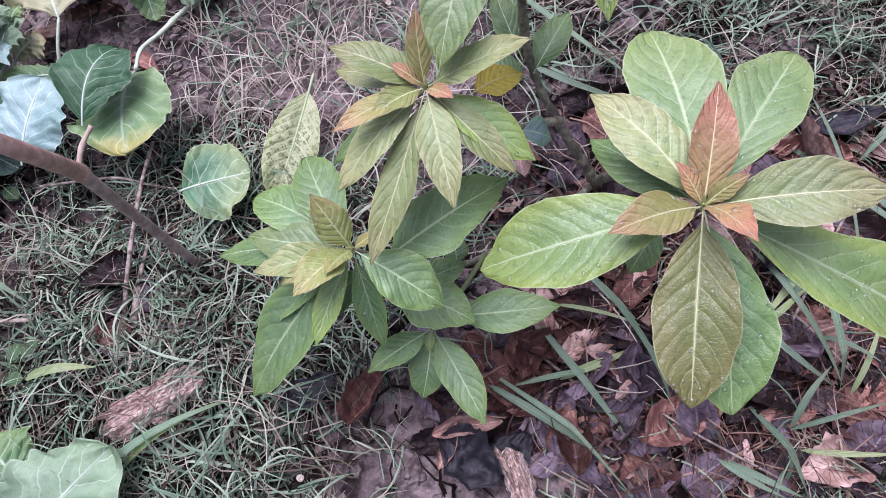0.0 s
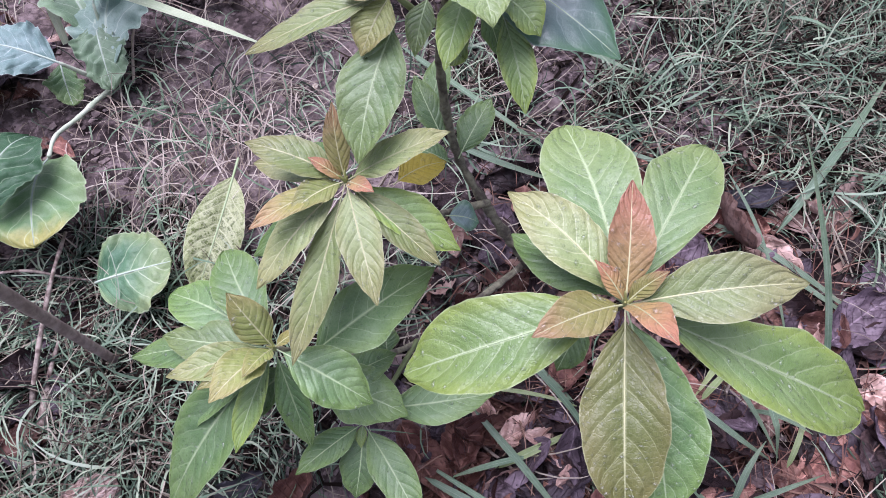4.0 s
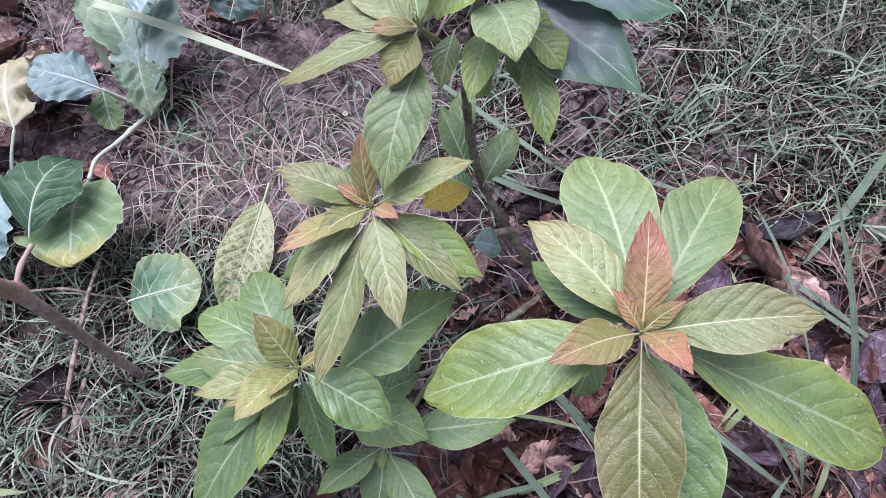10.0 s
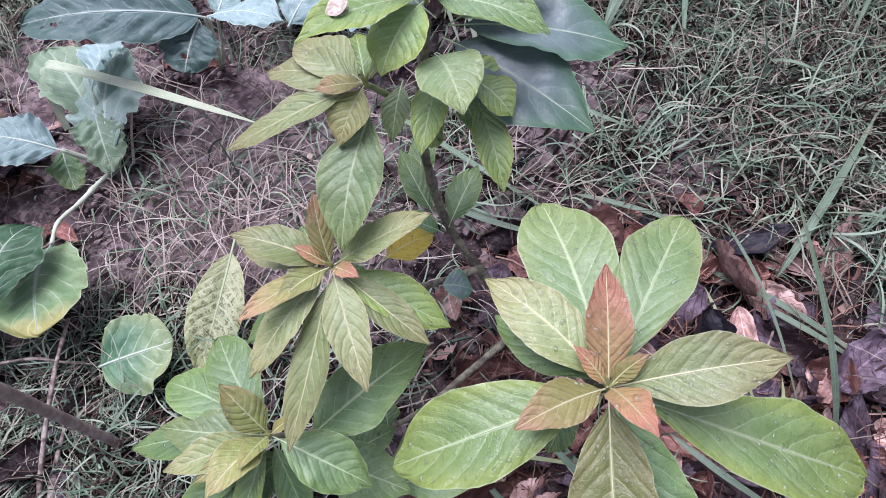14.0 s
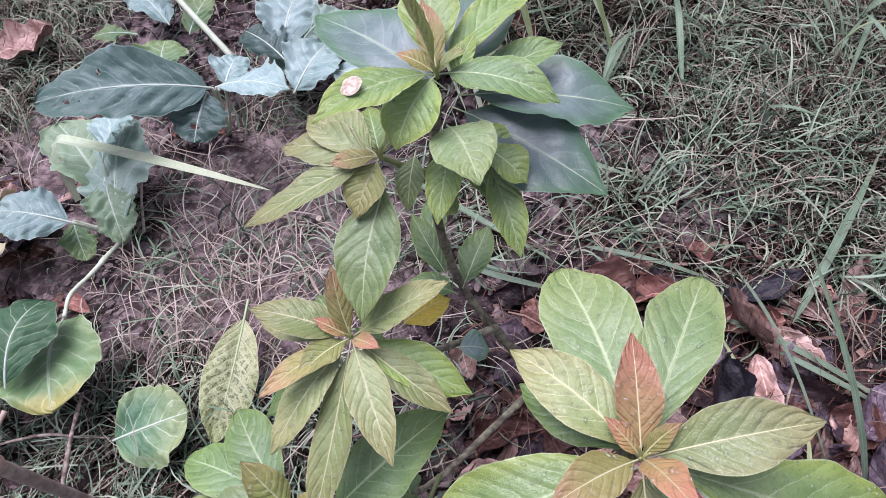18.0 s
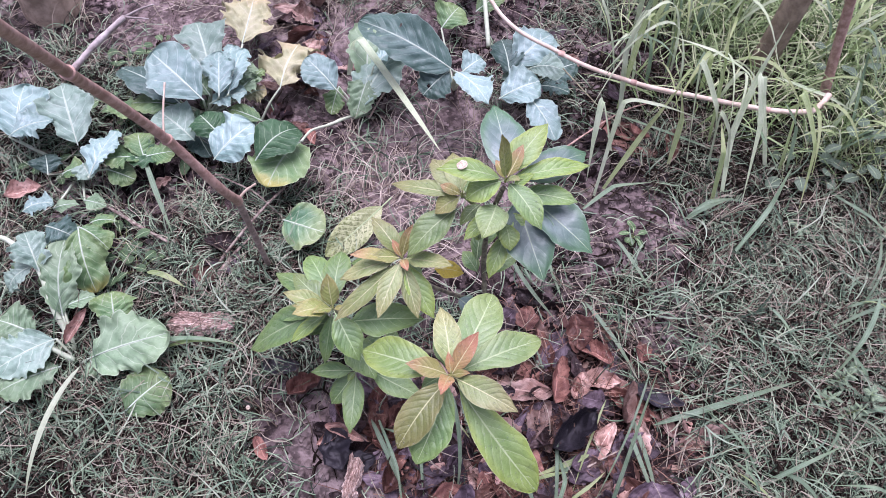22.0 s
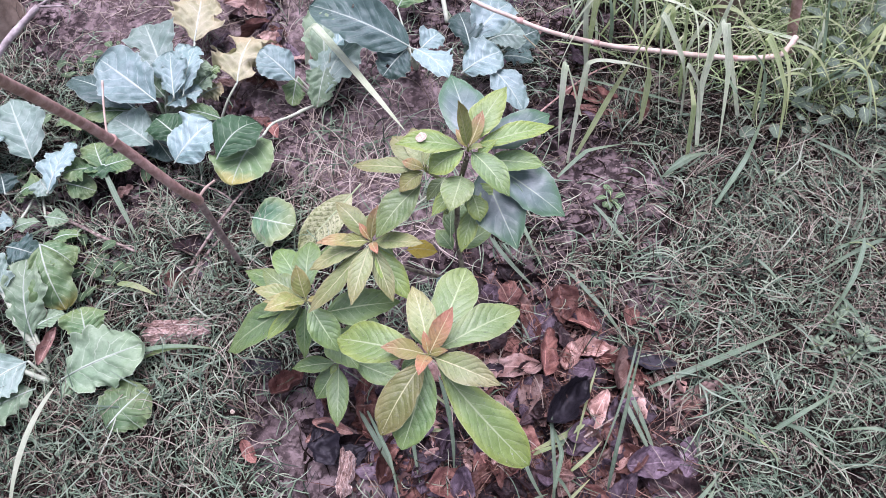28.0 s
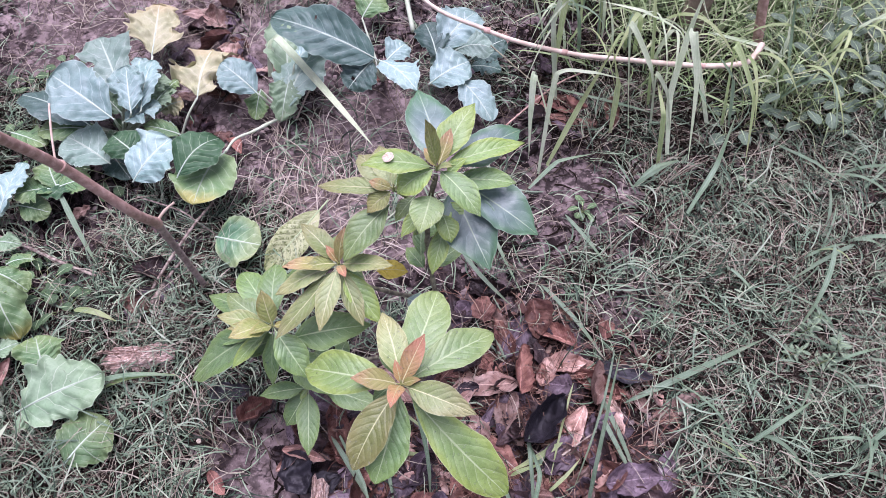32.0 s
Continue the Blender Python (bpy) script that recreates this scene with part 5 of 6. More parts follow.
# stalks of the bent cabbage and the plant at its foot
tube("bent_stalk", [(-0.299, 1.32, 0.0), (-0.305, 1.28, 0.025), (-0.318, 1.212, 0.055), (-0.332, 1.15, 0.085), (-0.322, 1.09, 0.105)], 0.0055, 0.0036, STALK, cabbage2, "pale bent stalk", 8, 0.4)
tube("thick_stalk", [(-0.77, 0.423, 0.16), (-0.741, 0.427, 0.15), (-0.662, 0.416, 0.12), (-0.582, 0.356, 0.06), (-0.530, 0.325, 0.01)], 0.006, 0.009, STALK, cabbage6, "thick whitish stalk", 10, 0.1)
tube("thick_stalk", [(-0.624, 0.456, 0.12), (-0.604, 0.385, 0.07), (-0.540, 0.335, 0.02)], 0.004, 0.008, STALK, cabbage6, "", 10, 0.1)
tube("thick_stalk", [(-0.62, 0.26, 0.07), (-0.54, 0.27, 0.06), (-0.46, 0.28, 0.02)], 0.004, 0.007, STALK, cabbage6, "", 10, 0.1)
tube("yellow_leaf_stalk", [(-0.66, 1.17, 0.02), (-0.70, 1.25, 0.06), (-0.73, 1.335, 0.08)], 0.004, 0.003, STALK, cabbage1, "", 7, 0.05)
tube("yellow_leaf_stalk", [(-0.535, 1.150, 0.010), (-0.52, 1.19, 0.06), (-0.508, 1.236, 0.09)], 0.0042, 0.003, STALK, cabbage1, "pale leaf stalk", 7, 0.05)

# a small plant of two leaves near the ground
seedling = thing("cabbage_seedling", (-0.20, 0.86, ground_height(-0.20, 0.86)), "small round cabbage leaf with a yellow nibbled edge near the soil", "cabbage", "cabbage plants")
cabbage_leaf(seedling, (-0.240, 0.872, 0.045), (-0.105, 0.884, 0.07), 0.108, "cabbage_rim", 0.012, 0.05, "round", 0.02)
fallen = thing("fallen_leaf", (-0.075, 0.855, 0.02), "fallen avocado leaf with yellow speckles between its veins", "leaf")
leaf(fallen, (-0.010, 1.075, 0.065), (-0.078, 0.838, 0.03), 0.085, "speckled", 0.016, 0.25, -20, "elliptic", "", "blade", 0.16, 0, 0.06, 11, 0.0024, 0.0015)

# ---- canes, reed and sticks ----
GREY = plain_material("grey_twig", (0.28, 0.24, 0.22), (0.60, 0.55, 0.51), 60, 0.8, 0.5)
cane = thing("cane", (-0.212, 0.752, 0.0), "tall brown jointed cane leaning out of the grass", "cane")
CANE_LINE = [(-0.212, 0.752, -0.03), (-0.196, 0.737, 0.19), (-0.175, 0.719, 0.386), (-0.152, 0.678, 0.50), (-0.177, 0.638, 0.680), (-0.155, 0.577, 0.850), (-0.100, 0.514, 1.000), (0.044, 0.406, 1.250)]
tube("rod", CANE_LINE[:3], 0.0072, 0.0085, CANE_OLD, cane, "grey lower length of cane", 12, 0.08, 12)
tube("rod", CANE_LINE[2:], 0.0102, 0.0076, CANE, cane, "", 12, 0.06, 10)
for k, r in ((2, 0.0118), (4, 0.0108), (6, 0.0102)):
    p = Vector(CANE_LINE[k])
    d = (Vector(CANE_LINE[k + 1]) - Vector(CANE_LINE[k - 1])).normalized()
    tube("joint", [p - d * 0.010, p, p + d * 0.010], r * 0.9, r, CANE, cane, "", 12, 0.25, 4)
tube("twig", [(-0.175, 0.719, 0.386), (-0.168, 0.744, 0.398), (-0.155, 0.767, 0.406)], 0.0036, 0.003, REED, cane, "broken pale twig", 8, 0.25)
tube("twig", [(-0.184, 0.637, 0.690), (-0.206, 0.674, 0.715), (-0.224, 0.711, 0.740)], 0.0022, 0.0018, REED, cane, "", 8, 0.25)
tube("twig", [(-0.100, 0.516, 1.000), (-0.086, 0.553, 1.020), (-0.077, 0.581, 1.030), (-0.067, 0.604, 1.040)], 0.0044, 0.0032, GREY, cane, "knobbly grey side twig", 9, 0.4)
tube("twig", [(-0.068, 0.603, 1.040), (-0.037, 0.617, 1.040)], 0.0016, 0.001, GREY, cane, "", 6, 0.2)
tube("twig", [(-0.067, 0.604, 1.040), (-0.054, 0.622, 1.045), (-0.039, 0.634, 1.050)], 0.0018, 0.001, GREY, cane, "", 6, 0.2)

reed = thing("reed", (0.95, 1.95, 0.0), "pale tan bent reed stalk hanging through the tall grass", "reed")
tube("stalk", [(-0.40, 2.02, 0.46), (-0.029, 1.683, 0.300), (0.225, 1.640, 0.250), (0.442, 1.671, 0.220), (0.621, 1.733, 0.200), (0.806, 1.795, 0.190), (0.908, 1.846, 0.190), (0.934, 1.888, 0.190), (0.945, 1.930, 0.200)], 0.0055, 0.0085, REED, reed, "", 10, 0.06, 12)
for place in ((0.225, 1.640, 0.250), (0.442, 1.671, 0.220), (0.806, 1.795, 0.190)):
    p = Vector(place)
    tube("joint", [p - Vector((0.008, 0.001, 0)), p, p + Vector((0.008, 0.001, 0))], 0.0085, 0.009, CANE, reed, "", 10, 0.15, 3)
STAKE = [(0.985, 2.07, -0.02), (0.977, 2.072, 0.0), (0.927, 2.089, 0.18), (0.88, 2.086, 0.36), (0.846, 2.048, 0.5)]
stake = thing("stake", (0.977, 2.072, 0.0), "upright brown weathered stake in the tall grass", "stake")
tube("rod", STAKE, 0.0165, 0.013, CANE, stake, "", 10, 0.08, 8)


def stick(points, r0, r1, material, label, knob=0.15):
    root = thing("stick", points[0], label, "stick", "sticks on the ground")
    tube("rod", points, r0, r1, material, root, "", 7, knob, 6)


stick([(-0.33, 0.66, 0.005), (-0.31, 0.75, 0.05), (-0.285, 0.86, 0.09), (-0.27, 0.94, 0.10)], 0.0042, 0.003, STRAW, "dry brown stalk leaning over the grass", 0.4)
stick([(-0.50, 0.90, 0.05), (-0.36, 0.90, 0.06), (-0.30, 0.89, 0.045), (-0.255, 0.885, 0.03)], 0.0026, 0.0016, STRAW, "thin pale dry stem on the grass", 0.4)
stick([(-0.245, 2.05, 0.18), (-0.14, 1.88, 0.12), (-0.05, 1.745, 0.06)], 0.007, 0.008, STALK, "pale bare cabbage stalk", 0.05)
stick([(-1.0, 1.30, 0.01), (-0.88, 1.33, 0.03), (-0.78, 1.42, 0.03)], 0.003, 0.002, STRAW, "thin pale dry stem on the soil")
stick([(0.72, 0.60, 0.01), (0.80, 0.72, 0.02), (0.86, 0.80, 0.02)], 0.0025, 0.0018, STRAW, "thin dry stem in the leaf litter")
stick([(0.40, 0.52, 0.01), (0.31, 0.60, 0.015), (0.24, 0.64, 0.01)], 0.0025, 0.0015, STRAW, "thin dry stem in the leaf litter")
stick([(0.30, 1.45, 0.01), (0.42, 1.70, 0.04), (0.50, 1.82, 0.03)], 0.003, 0.002, CANE, "thin dark twig in the grass")
stick([(0.66, 0.38, 0.01), (0.56, 0.44, 0.02), (0.48, 0.50, 0.01)], 0.002, 0.0015, STRAW, "thin dry stem in the leaf litter")

stick([(0.25, 1.60, 0.24), (0.399, 1.585, 0.16), (0.50, 1.585, 0.115)], 0.002, 0.0015, BARK, "thin dark twig in the grass")
stick([(-0.79, 0.66, 0.03), (-0.729, 0.666, 0.03), (-0.587, 0.661, 0.03), (-0.482, 0.664, 0.02)], 0.006, 0.004, STRAW, "split pale dry stem on the soil", 0.3)
stick([(-0.308, 0.652, 0.010), (-0.305, 0.725, 0.020), (-0.293, 0.783, 0.030)], 0.006, 0.003, STRAW, "split pale brown stick in the grass", 0.5)

# stump and trunk at the edge of the bed
WOOD = plain_material("rough_brown_trunk", (0.22, 0.17, 0.12), (0.44, 0.35, 0.26), 22, 0.9, 1.0)


def post(name, place, r, h, label, category):
    rows = []
    for k in range(16):
        z = h * k / 15
        rows.append([(math.cos(a) * r * (1 + 0.25 * math.exp(-z * 12) + 0.08 * noise.noise(Vector((math.cos(a) * 2, math.sin(a) * 2, z * 6 + r * 99)))),
                      math.sin(a) * r * (1 + 0.25 * math.exp(-z * 12) + 0.08 * noise.noise(Vector((math.cos(a) * 2, math.sin(a) * 2, z * 6 + r * 77)))), z - 0.03) for a in [i * math.pi / 10 for i in range(20)]])
    rows.append([(q[0] * 0.05, q[1] * 0.05, h - 0.03) for q in rows[-1]])
    ob = tagged(part(name, grid_mesh(name, rows, closed=True), WOOD), label, category)
    ob.location = place
    return ob


post("stump", (-1.50, 1.22, 0), 0.085, 0.16, "brown rotting stump at the edge of the bed", "stump")
post("tree_trunk", (0.755, 2.19, 0), 0.038, 1.3, "slim brown tree trunk behind tall grass", "tree")


# ---- tall grass: tussocks of broad arching blades ----
def tussock(x, y, count, reach, tall, seed, toward=None, green=0.55, pale=0.6, wide=(0.009, 0.018)):
    rnd = random.Random(seed)
    z = ground_height(x, y)
    root = thing("grass_tussock", (x, y, z), "tussock of tall broad green grass arching over", "grass", "tall grass tussocks")
    for k in range(count):
        a = rnd.uniform(0, 6.28) if toward is None else toward + rnd.gauss(0, 0.9)
        b = Vector((x + rnd.uniform(-0.06, 0.06), y + rnd.uniform(-0.06, 0.06), z - 0.01))
        out, up = reach * rnd.uniform(0.45, 1.1), tall * rnd.uniform(0.6, 1.1)
        pts = []
        for i in range(13):
            t = i / 12
            pts.append(b + Vector((math.cos(a) * out * t ** 1.4, math.sin(a) * out * t ** 1.4, up * math.sin(2.35 * t) * 0.95)))
            pts[-1].z = max(pts[-1].z, z + 0.01)
        w = rnd.uniform(*wide)
        side = Vector((-math.sin(a), math.cos(a), rnd.uniform(-0.5, 0.5))).normalized()
        rows, uv = [], []
        for i, p in enumerate(pts):
            t = i / 12
            h = 0.5 * w * min(1, 0.5 + 3 * t) * max(0.06, 1 - t ** 3)
            rows.append([p - b - side * h + Vector((0, 0, 0.25 * h)), p - b, p - b + side * h + Vector((0, 0, 0.25 * h))])
            uv += [(t, 0.0), (t, 0.5), (t, 1.0)]
        ob = part("blade", grid_mesh("blade", rows, uv=uv), LEAF["blade_green" if rnd.random() < green else "blade_pale" if rnd.random() < pale else "blade"], root)
        ob.location = b - Vector(root.location)


for k, (x, y, n, reach, tall) in enumerate((
        (0.40, 1.92, 8, 0.34, 0.36), (0.54, 1.96, 8, 0.38, 0.42), (0.64, 2.00, 4, 0.34, 0.34), (0.88, 1.99, 4, 0.34, 0.30),
        (1.02, 1.92, 7, 0.36, 0.34), (0.35, 2.15, 12, 0.34, 0.40), (0.52, 2.22, 13, 0.36, 0.44), (0.64, 2.22, 7, 0.30, 0.36),
        (0.95, 2.28, 12, 0.34, 0.36), (1.15, 2.15, 10, 0.34, 0.34), (0.62, 2.45, 12, 0.36, 0.44), (1.10, 2.48, 12, 0.36, 0.42), (0.32, 2.42, 11, 0.34, 0.42))):
    tussock(x, y, n, reach, tall, 40 + k, -1.57 if k < 5 else None)


def arching_blade(width, kind, *points):
    """One long blade that rises, bends and hangs; it belongs to the nearest tussock."""
    width *= 0.88
    root = min((o for o in bpy.data.objects if o.name.startswith("grass_tussock")), key=lambda o: (Vector(o.location) - Vector(points[0])).length)
    blade_part(root, width, kind, points)


arching_blade(0.021, "blade_pale", (0.458, 1.579, 0.02), (0.398, 1.517, 0.28), (0.418, 1.46, 0.18), (0.444, 1.409, 0.06))
arching_blade(0.020, "blade_green", (0.494, 1.436, 0.02), (0.529, 1.566, 0.15), (0.575, 1.633, 0.34))
arching_blade(0.018, "blade_pale", (0.48, 1.40, 0.02), (0.448, 1.555, 0.26), (0.547, 1.58, 0.27), (0.636, 1.657, 0.20))
arching_blade(0.020, "blade_green", (0.628, 1.618, 0.02), (0.607, 1.678, 0.15), (0.546, 1.673, 0.33))
arching_blade(0.022, "blade_pale", (0.672, 1.655, 0.02), (0.582, 1.702, 0.36), (0.678, 1.669, 0.25), (0.722, 1.678, 0.10))
arching_blade(0.024, "blade_pale", (0.831, 1.874, 0.02), (0.723, 1.845, 0.24), (0.607, 1.766, 0.34), (0.488, 1.761, 0.34))
arching_blade(0.026, "blade_pale", (0.882, 1.759, 0.02), (0.738, 1.711, 0.38), (0.797, 1.661, 0.26), (0.855, 1.539, 0.08))
arching_blade(0.023, "blade_pale", (0.80, 1.60, 0.02), (0.748, 1.697, 0.15), (0.738, 1.783, 0.30), (0.742, 1.83, 0.45))
arching_blade(0.029, "blade_green", (0.80, 1.907, 0.02), (0.719, 1.913, 0.20), (0.629, 1.869, 0.40))
arching_blade(0.018, "blade_pale", (0.733, 1.67, 0.02), (0.69, 1.674, 0.24), (0.74, 1.671, 0.18), (0.793, 1.637, 0.05))
arching_blade(0.027, "blade_green", (0.924, 1.765, 0.02), (0.85, 1.75, 0.34), (0.958, 1.717, 0.20), (1.007, 1.624, 0.05))
arching_blade(0.023, "blade_pale", (1.018, 1.974, 0.02), (1.009, 1.979, 0.20), (0.952, 1.923, 0.38))
arching_blade(0.018, "blade", (1.079, 1.997, 0.02), (0.958, 1.929, 0.38), (1.077, 1.99, 0.20))
arching_blade(0.017, "blade", (0.896, 1.426, 0.02), (0.929, 1.562, 0.08), (0.927, 1.663, 0.18))
arching_blade(0.021, "blade_green", (0.785, 1.545, 0.02), (0.746, 1.596, 0.18), (0.706, 1.677, 0.20))
arching_blade(0.017, "blade", (0.471, 1.342, 0.02), (0.521, 1.431, 0.06), (0.609, 1.505, 0.05))
arching_blade(0.017, "blade", (0.745, 1.47, 0.02), (0.777, 1.524, 0.05), (0.836, 1.572, 0.05))
arching_blade(0.018, "blade_pale", (0.443, 1.68, 0.02), (0.39, 1.691, 0.30), (0.407, 1.729, 0.40))
arching_blade(0.018, "blade_green", (0.413, 1.746, 0.02), (0.416, 1.677, 0.44), (0.482, 1.724, 0.36))
arching_blade(0.018, "blade", (1.091, 1.745, 0.03), (1.187, 1.692, 0.06), (1.275, 1.663, 0.04))
arching_blade(0.016, "blade", (0.927, 1.752, 0.02), (0.843, 1.679, 0.18), (0.795, 1.721, 0.20))
arching_blade(0.016, "blade_pale", (0.805, 2.039, 0.10), (0.94, 1.921, 0.20), (1.047, 1.956, 0.15))
arching_blade(0.015, "blade_green", (1.023, 2.001, 0.02), (1.129, 1.917, 0.20), (1.142, 2.008, 0.26))
arching_blade(0.018, "blade", (0.943, 1.774, 0.02), (0.885, 1.715, 0.25), (0.823, 1.731, 0.30))
arching_blade(0.020, "blade_green", (0.705, 1.764, 0.02), (0.643, 1.788, 0.30), (0.606, 1.841, 0.40))
GREEN_GRASS = grass_material("fresh_fine_grass", ((0.0, (0.05, 0.08, 0.03)), (0.35, (0.22, 0.34, 0.13)), (0.7, (0.42, 0.54, 0.27)), (1.0, (0.62, 0.64, 0.42))))
grass("fresh_grass", 2100, (-0.1, 2.2, 1.6, 3.3), (0.10, 0.32), (0.0025, 0.007), (0.8, 1.45), (0.8, 2.2), GREEN_GRASS, "fine fresh green grass under the tall tussocks", lambda x, y: (math.exp(-((x - 0.85) / 0.5) ** 2 - ((y - 2.3) / 0.38) ** 2) - 0.12) * (1 - 0.85 * math.exp(-((x - 0.73) / 0.10) ** 2 - ((y - 2.02) / 0.2) ** 2) - 0.6 * math.exp(-((x - 0.93) / 0.07) ** 2 - ((y - 1.98) / 0.16) ** 2)))
for k, (x, y) in enumerate(((1.25, 1.45), (1.32, 1.15), (1.15, 0.85), (1.30, 1.75), (1.05, 0.62), (1.42, 0.95), (1.22, 0.50))):
    tussock(x, y, 7, 0.20, 0.10, 80 + k, None, 0.1, 0.0, (0.006, 0.012))


# ---- low broad-leaved weeds ----
def weed(x, y, count, reach, size, kind, seed, label, tall=0.10):
    rnd = random.Random(seed)
    z = ground_height(x, y)
    root = thing("weed", (x, y, z), label, "weed", "low weeds")
    for k in range(count):
        a = k * 2.4 + rnd.uniform(-0.4, 0.4)
        r, h = reach * math.sqrt((k + 0.5) / count), tall * rnd.uniform(0.3, 1.0)
        c = Vector((x + r * math.cos(a), y + r * math.sin(a), z + h))
        d = Vector((math.cos(a + rnd.uniform(-0.8, 0.8)), math.sin(a + rnd.uniform(-0.8, 0.8)), rnd.uniform(-0.3, 0.2))) * size * rnd.uniform(0.7, 1.2)
        leaf(root, c, c + d, size * rnd.uniform(0.55, 0.8), kind, 0.003, 0.15, rnd.uniform(-15, 15), "round", "", "leaf", 0.05, 0, 0.06, 5, 0.0009, 0.0005)
        tube("stem", [(x, y, z - 0.004), (x + 0.6 * r * math.cos(a), y + 0.6 * r * math.sin(a), z + 0.6 * h), c], 0.0014, 0.0009, TWIG, root, "", 5, 0, 4)


for k, (x, y, tall) in enumerate(((0.974, 2.209, 0.16), (1.092, 2.143, 0.20), (1.193, 2.276, 0.20), (1.175, 2.053, 0.20), (1.262, 2.148, 0.22), (1.10, 1.86, 0.15), (1.18, 1.87, 0.16), (1.238, 1.961, 0.18), (1.36, 2.02, 0.18), (1.32, 2.26, 0.2), (0.985, 1.80, 0.10))):
    weed(x, y, 9, 0.10, 0.050, "weed_grey", 10 + k, "low weed with oval grey-green leaves among grass", tall)
weed(0.63, 1.345, 8, 0.018, 0.027, "weed_bright", 31, "tiny bright green rosette weed on bare soil", 0.02)
def spike(x, y, tall, lean, seed):
    """A small upright weed with pairs of pale leaflets up its stem."""
    rnd = random.Random(seed)
    z = ground_height(x, y)
    root = thing("seed_spike", (x, y, z), "small weed with pale green leaflets up its stem", "weed", "low weeds")
    line = [Vector((x + lean * t, y + 0.6 * lean * t, z - 0.004 + tall * t)) for t in (0, 0.35, 0.7, 1)]
    tube("stem", line, 0.0016, 0.001, TWIG, root, "", 5, 0, 4)
    pts = curve_points(line, 4)
    for k in range(2, len(pts)):
        for side in (0, math.pi):
            a = 1.4 * k + side + rnd.uniform(-0.3, 0.3)
            size = 0.030 * (1.15 - 0.55 * k / len(pts)) * rnd.uniform(0.8, 1.2)
            leaf(root, pts[k], pts[k] + Vector((math.cos(a), math.sin(a), rnd.uniform(0.1, 0.6))) * size, 0.38 * size, "weed", 0.002, 0.2, rnd.uniform(-20, 20), "elliptic", "", "leaf", 0.05, 0, 0.05, 5, 0.0006, 0.0003)


for k, (x, y, tall, lean) in enumerate(((1.338, 1.182, 0.11, -0.05), (1.262, 1.103, 0.08, 0.03), (1.223, 1.178, 0.09, 0.02), (1.285, 1.244, 0.07, -0.03), (1.19, 1.10, 0.07, 0.04))):
    spike(x, y, tall, lean, 300 + k)



weed(1.04, 1.60, 5, 0.022, 0.026, "weed", 32, "pale trefoil weed in the grass", 0.04)
for k, (x, y) in enumerate(((-0.70, 0.60), (-0.52, 0.56), (-0.95, 0.98), (-1.05, 1.15), (-0.98, 1.22))):
    weed(x, y, 9, 0.06, 0.035, "weed_dark" if k % 2 else "weed_bright", 50 + k, "low round-leaved weed among cabbage plants", 0.06)


for k, (x, y) in enumerate(((-0.86, 0.80), (-0.96, 0.72), (-0.72, 0.46), (-1.10, 0.86), (-0.60, 0.60), (-0.66, 0.96), (-0.80, 1.16))):
    weed(x, y, 8, 0.07, 0.036 + 0.004 * (k % 3), "weed_dark", 70 + k, "dark leafy weed filling the gaps between cabbages", 0.05)


# ---- leaf litter under the plant ----
def litter_material(name, a, b, rough):
    k = Mat(name, rough, 0.2)
    sep = k.n.new("ShaderNodeSeparateXYZ")
    k.l.new(k.coord("UV"), sep.inputs[0])
    v = k.math("MULTIPLY", k.math("ABSOLUTE", k.math("SUBTRACT", sep.outputs[1], 0.5)), 2.0)
    c = k.mix(k.span(k.noise(30, 5), 0.35, 0.68), a, b)
    c = k.mix(k.span(k.noise(110, 4), 0.55, 0.75), c, tuple(0.35 * q for q in a))
    run = k.math("SUBTRACT", k.math("MULTIPLY", sep.outputs[0], 8), k.math("MULTIPLY", v, 1.8))
    ribs = k.span(k.math("PINGPONG", run, 0.5), 0.0, 0.06, 0.35, 0.0)
    c = k.mix(k.math("MAXIMUM", ribs, k.span(v, 0.0, 0.06, 0.6, 0.0)), c, tuple(min(1, 1.6 * q) for q in b))
    k.colour(k.vary(c, 0.4, 1.35))
    k.bump(k.math("ADD", k.noise(90, 5), k.math("MULTIPLY", ribs, 2.0)), 0.9, 0.004)
    return k.m


LITTER = [
    litter_material("red_brown_dead_leaf", (0.115, 0.05, 0.04), (0.33, 0.175, 0.13), 0.42),
    litter_material("tan_dead_leaf", (0.27, 0.155, 0.12), (0.56, 0.40, 0.33), 0.55),
    litter_material("purple_brown_dead_leaf", (0.06, 0.042, 0.05), (0.17, 0.13, 0.15), 0.38),
    litter_material("dark_dead_leaf", (0.022, 0.015, 0.016), (0.07, 0.045, 0.042), 0.38),
]
LITTER_LABEL = ["red-brown dead leaf curled in the litter", "pale tan dry leaf curled in the litter", "purplish brown wet dead leaf in the litter", "dark wet rotting leaf in the litter"]


